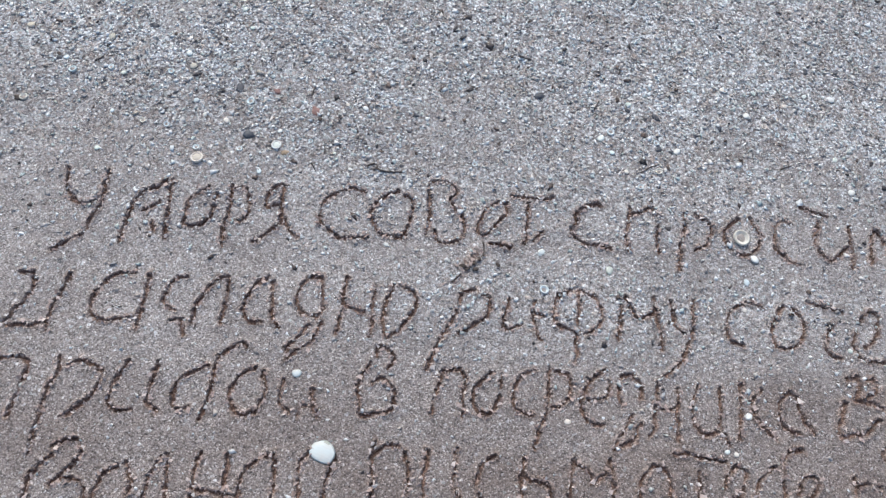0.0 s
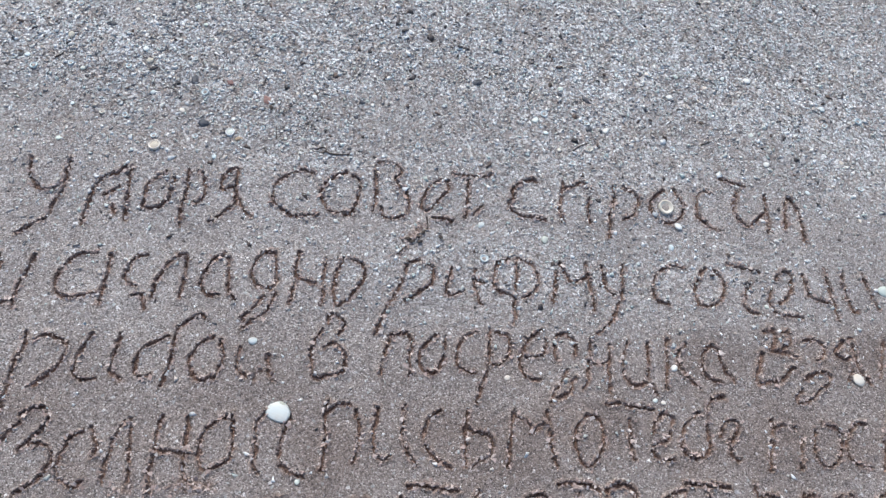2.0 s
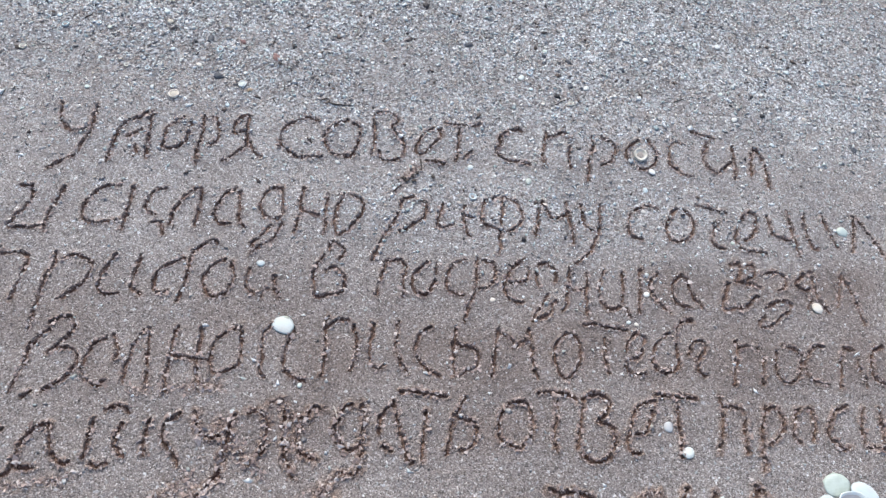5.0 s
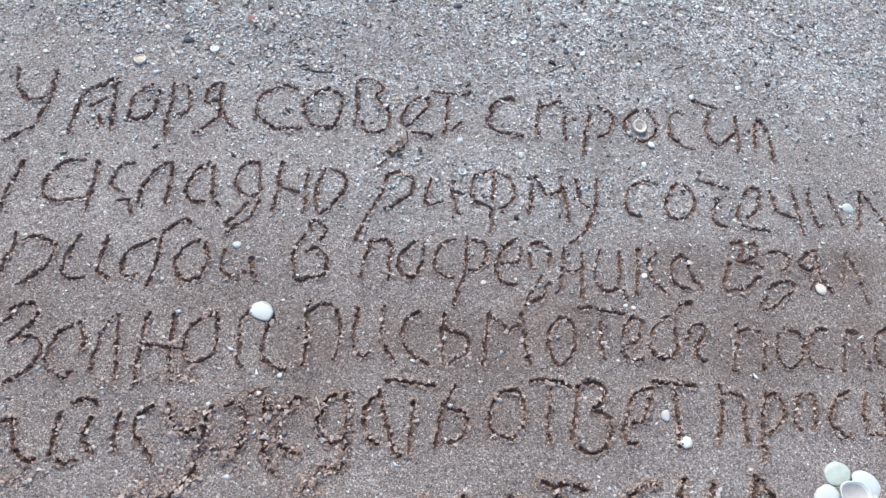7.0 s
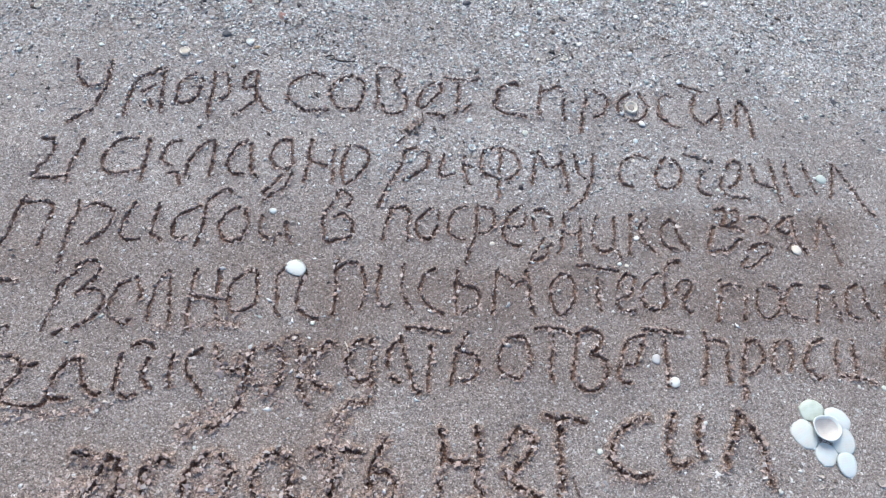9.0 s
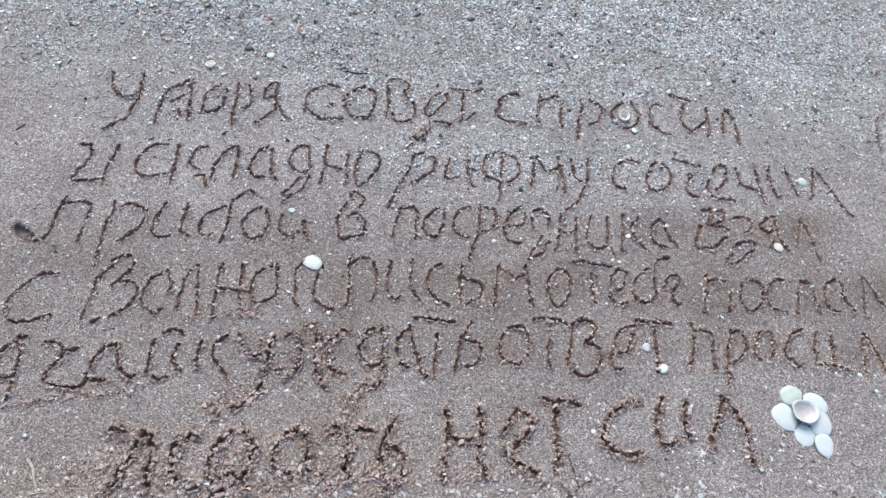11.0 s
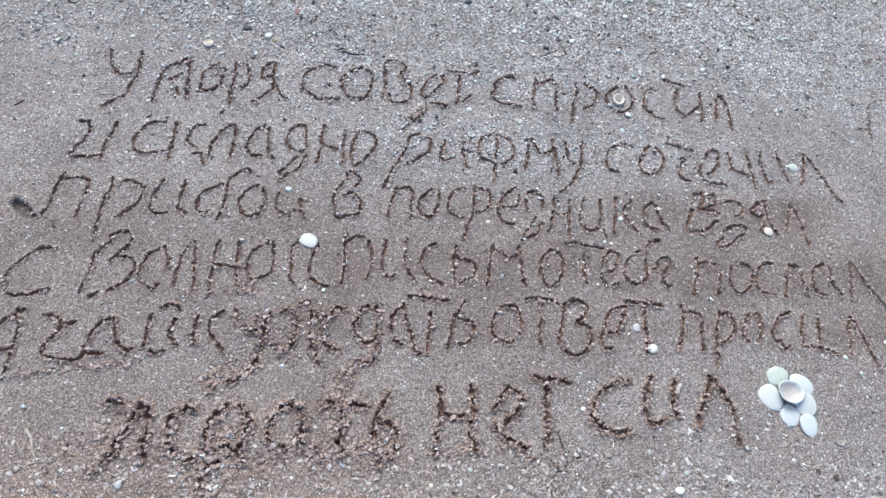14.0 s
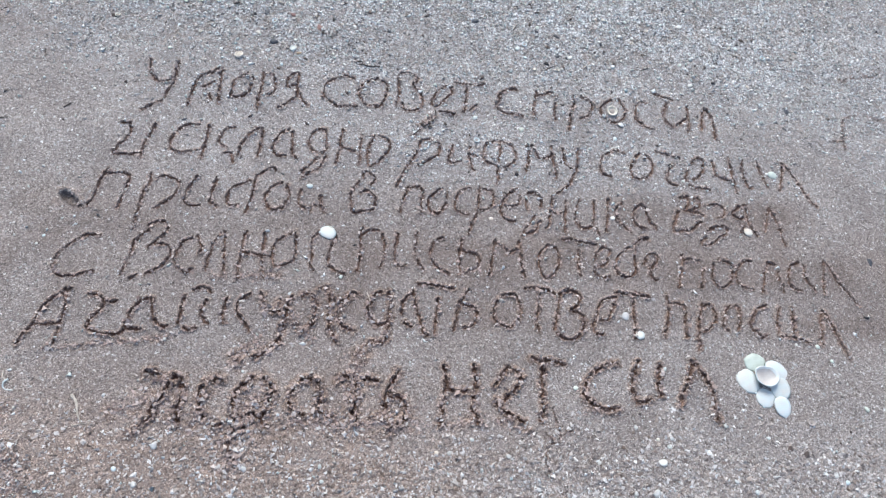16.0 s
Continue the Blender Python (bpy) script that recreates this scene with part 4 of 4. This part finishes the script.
for k, (x, y, size, mat, label) in enumerate((
    (660, 525, (16, 12, 4), SLATE, "dark slate-grey pebble sunk in the sand"),
    (-254, 447, (15, 13, 8), SLATE, "dark blue-grey pebble among shell grit"),
    (-283, 507, (11, 15, 7), SLATE, "dark grey pebble among shell grit"),
    (79, 583, (13, 11, 6), SLATE, "dark slate pebble among shell grit"),
    (-238, 513, (9, 12, 5), REDDISH, "dull red-brown pebble among shell grit"),
    (-206, 432, (9, 9, 5), AMBER, "amber-brown pebble among shell grit"),
    (640, 497, (9, 6, 4), SLATE, "small dark pebble on the sand"),
    (-67, 520, (6, 9, 4), SLATE, "small dark pebble among shell grit"),
    (-186, 496, (15, 12, 5), REDDISH, "flat red-brown fragment among shell grit"),
    (676, 88, (15, 8, 6), CLAY, "rust-brown clod at the end of a letter"),
)):
    pebble(x, y, size, mat, label, k + 2)

DARK = [
    (-361, 413, 7), (-440, 439, 5), (-414, 569, 8), (-360, 452, 9), (-300, 541, 5), (423, 710, 11), (193, 592, 9), (179, 647, 5), (237, 544, 10),
    (312, 593, 9), (-505, 501, 8), (-350, 598, 8), (-413, 520, 9), (-381, 563, 6), (-116, 547, 10), (-70, 496, 6), (40, 505, 6), (-465, 568, 8),
]
DARK_TOO = [
    (-410, 569, 11), (-484, 531, 8), (-503, 497, 11), (-484, 483, 7), (-526, 431, 11), (-356, 482, 7), (-375, 551, 6), (-178, 485, 9), (194, 658, 7),
    (262, 673, 6), (178, 604, 10), (229, 589, 14), (254, 544, 10), (303, 571, 7), (791, 251, 13), (654, 485, 9), (576, 445, 7),
]
for k, (x, y, d) in enumerate(DARK + DARK_TOO):
    pebble(x, y, (d, d * (0.45 + 0.4 * rng.rand()), d * 0.3), (SLATE, BROWN, SLATE)[k % 3], "dark worn fragment among pale shell grit", k + 20)


def twig(points, radius, mat, label, name="twig"):
    """A thin tapered stem with bends, lying on the sand."""
    row = spline(np.array(points) / 1000, 0.003)
    bm = bmesh.new()
    rings_ = []
    for k, (x, y) in enumerate(row):
        t = row[min(k + 1, len(row) - 1)] - row[max(k - 1, 0)]
        side = np.array((-t[1], t[0])) / (np.hypot(*t) + 1e-9)
        r = radius / 1000 * (1.0 - 0.55 * k / len(row)) * (0.8 + 0.4 * rng.rand())
        z = float(ground_z(np.array([x]), np.array([y]))[0]) + r * 0.85
        rings_.append([bm.verts.new((x + side[0] * r * math.cos(a), y + side[1] * r * math.cos(a), z + r * math.sin(a))) for a in np.linspace(0, math.tau, 7)[:-1]])
    for p, q in zip(rings_, rings_[1:]):
        for s in range(6):
            bm.faces.new((p[s], p[(s + 1) % 6], q[(s + 1) % 6], q[s]))
    bm.faces.new(rings_[0][::-1])
    bm.faces.new(rings_[-1])
    mid = Vector((*row[0], 0))
    bmesh.ops.translate(bm, verts=bm.verts, vec=-mid)
    bmesh.ops.recalc_face_normals(bm, faces=bm.faces)
    me = bpy.data.meshes.new(name)
    bm.to_mesh(me)
    bm.free()
    me.materials.append(mat)
    ob = tagged(new(name, me), label, "twig", "twigs and straws")
    ob.location = mid


twig([(-534, 231), (-529, 238), (-525, 243)], 0.9, BROWN, "short dark twig lying on smooth sand")
twig([(-98, 437), (-88, 435), (-66, 439)], 1.3, BROWN, "dark curved scrap of seaweed on the sand", "seaweed_scrap")
twig([(-108, 437), (-103, 442), (-97, 441), (-98, 436), (-105, 434)], 0.9, BROWN, "thin dark curl of seaweed on the sand", "seaweed_scrap")
twig([(43, 370), (46, 358), (41, 347)], 1.0, BROWN, "dark wet strand of seaweed on the sand", "seaweed_scrap")
twig([(25, 327), (20, 320), (15, 314)], 1.0, BROWN, "thin dark strand of seaweed above a letter", "seaweed_scrap")
weed = new("seaweed_clump")
weed.location = (0.034, 0.339, float(ground_z(np.array([0.034]), np.array([0.339]))[0]))
tagged(weed, "dark crumbled clump of seaweed above a letter", "seaweed")
for k, (x, y, d) in enumerate(((26, 336, 8), (34, 341, 6), (40, 335, 7), (42, 348, 6), (31, 334, 6), (37, 342, 5), (46, 354, 4), (64, 346, 6))):
    flake = part("flake", lump("flake", (d / 2000, d / 3200, d / 7000), BROWN, k + 60, 0.9), weed, (x / 1000 - 0.034, y / 1000 - 0.339, 0.0006))
    flake.rotation_euler = (0.15 * math.sin(k), 0.15 * math.cos(3 * k), 1.7 * k)
twig([(-350, -203), (-340, -212), (-333, -226), (-325, -236)], 2.1, STRAW, "pale dry straw stem lying on the sand")
twig([(-335, -242), (-326, -238), (-315, -234)], 0.9, STRAW, "thin pale straw crossing a thicker stem")
twig([(-447, -189), (-443, -199), (-430, -203)], 1.1, STRAW, "pale curled straw lying on the sand")
twig([(-307, -261), (-298, -264), (-290, -267)], 0.8, BROWN, "thin dark twig lying on the sand")
twig([(1, 24), (7, 14), (11, 0)], 0.9, STRAW, "pale straw lying across a letter")
for pts in ([(-196, 513), (-196, 524), (-194, 534)], [(-173, 426), (-165, 416)], [(-161, 442), (-165, 458)], [(217, 505), (227, 515), (238, 522)], [(151, 584), (155, 596)], [(-461, 501), (-454, 511)], [(391, 552), (406, 561)]):
    twig(pts, 0.9, BROWN, "thin dark stem among shell grit")
twig([(-604, 333), (-601, 323), (-596, 323)], 0.8, BROWN, "small bent dark twig on smooth sand")
twig([(-620, 187), (-606, 193)], 1.0, BROWN, "short dark twig at the edge of smooth sand")
twig([(-195, -267), (-186, -264), (-180, -268)], 0.9, STRAW, "short pale straw among coarse crumbs")
twig([(-436, -199), (-440, -204), (-438, -211), (-432, -213), (-425, -212)], 1.3, WHITE, "thin white crescent of a broken shell", "shell_sliver")
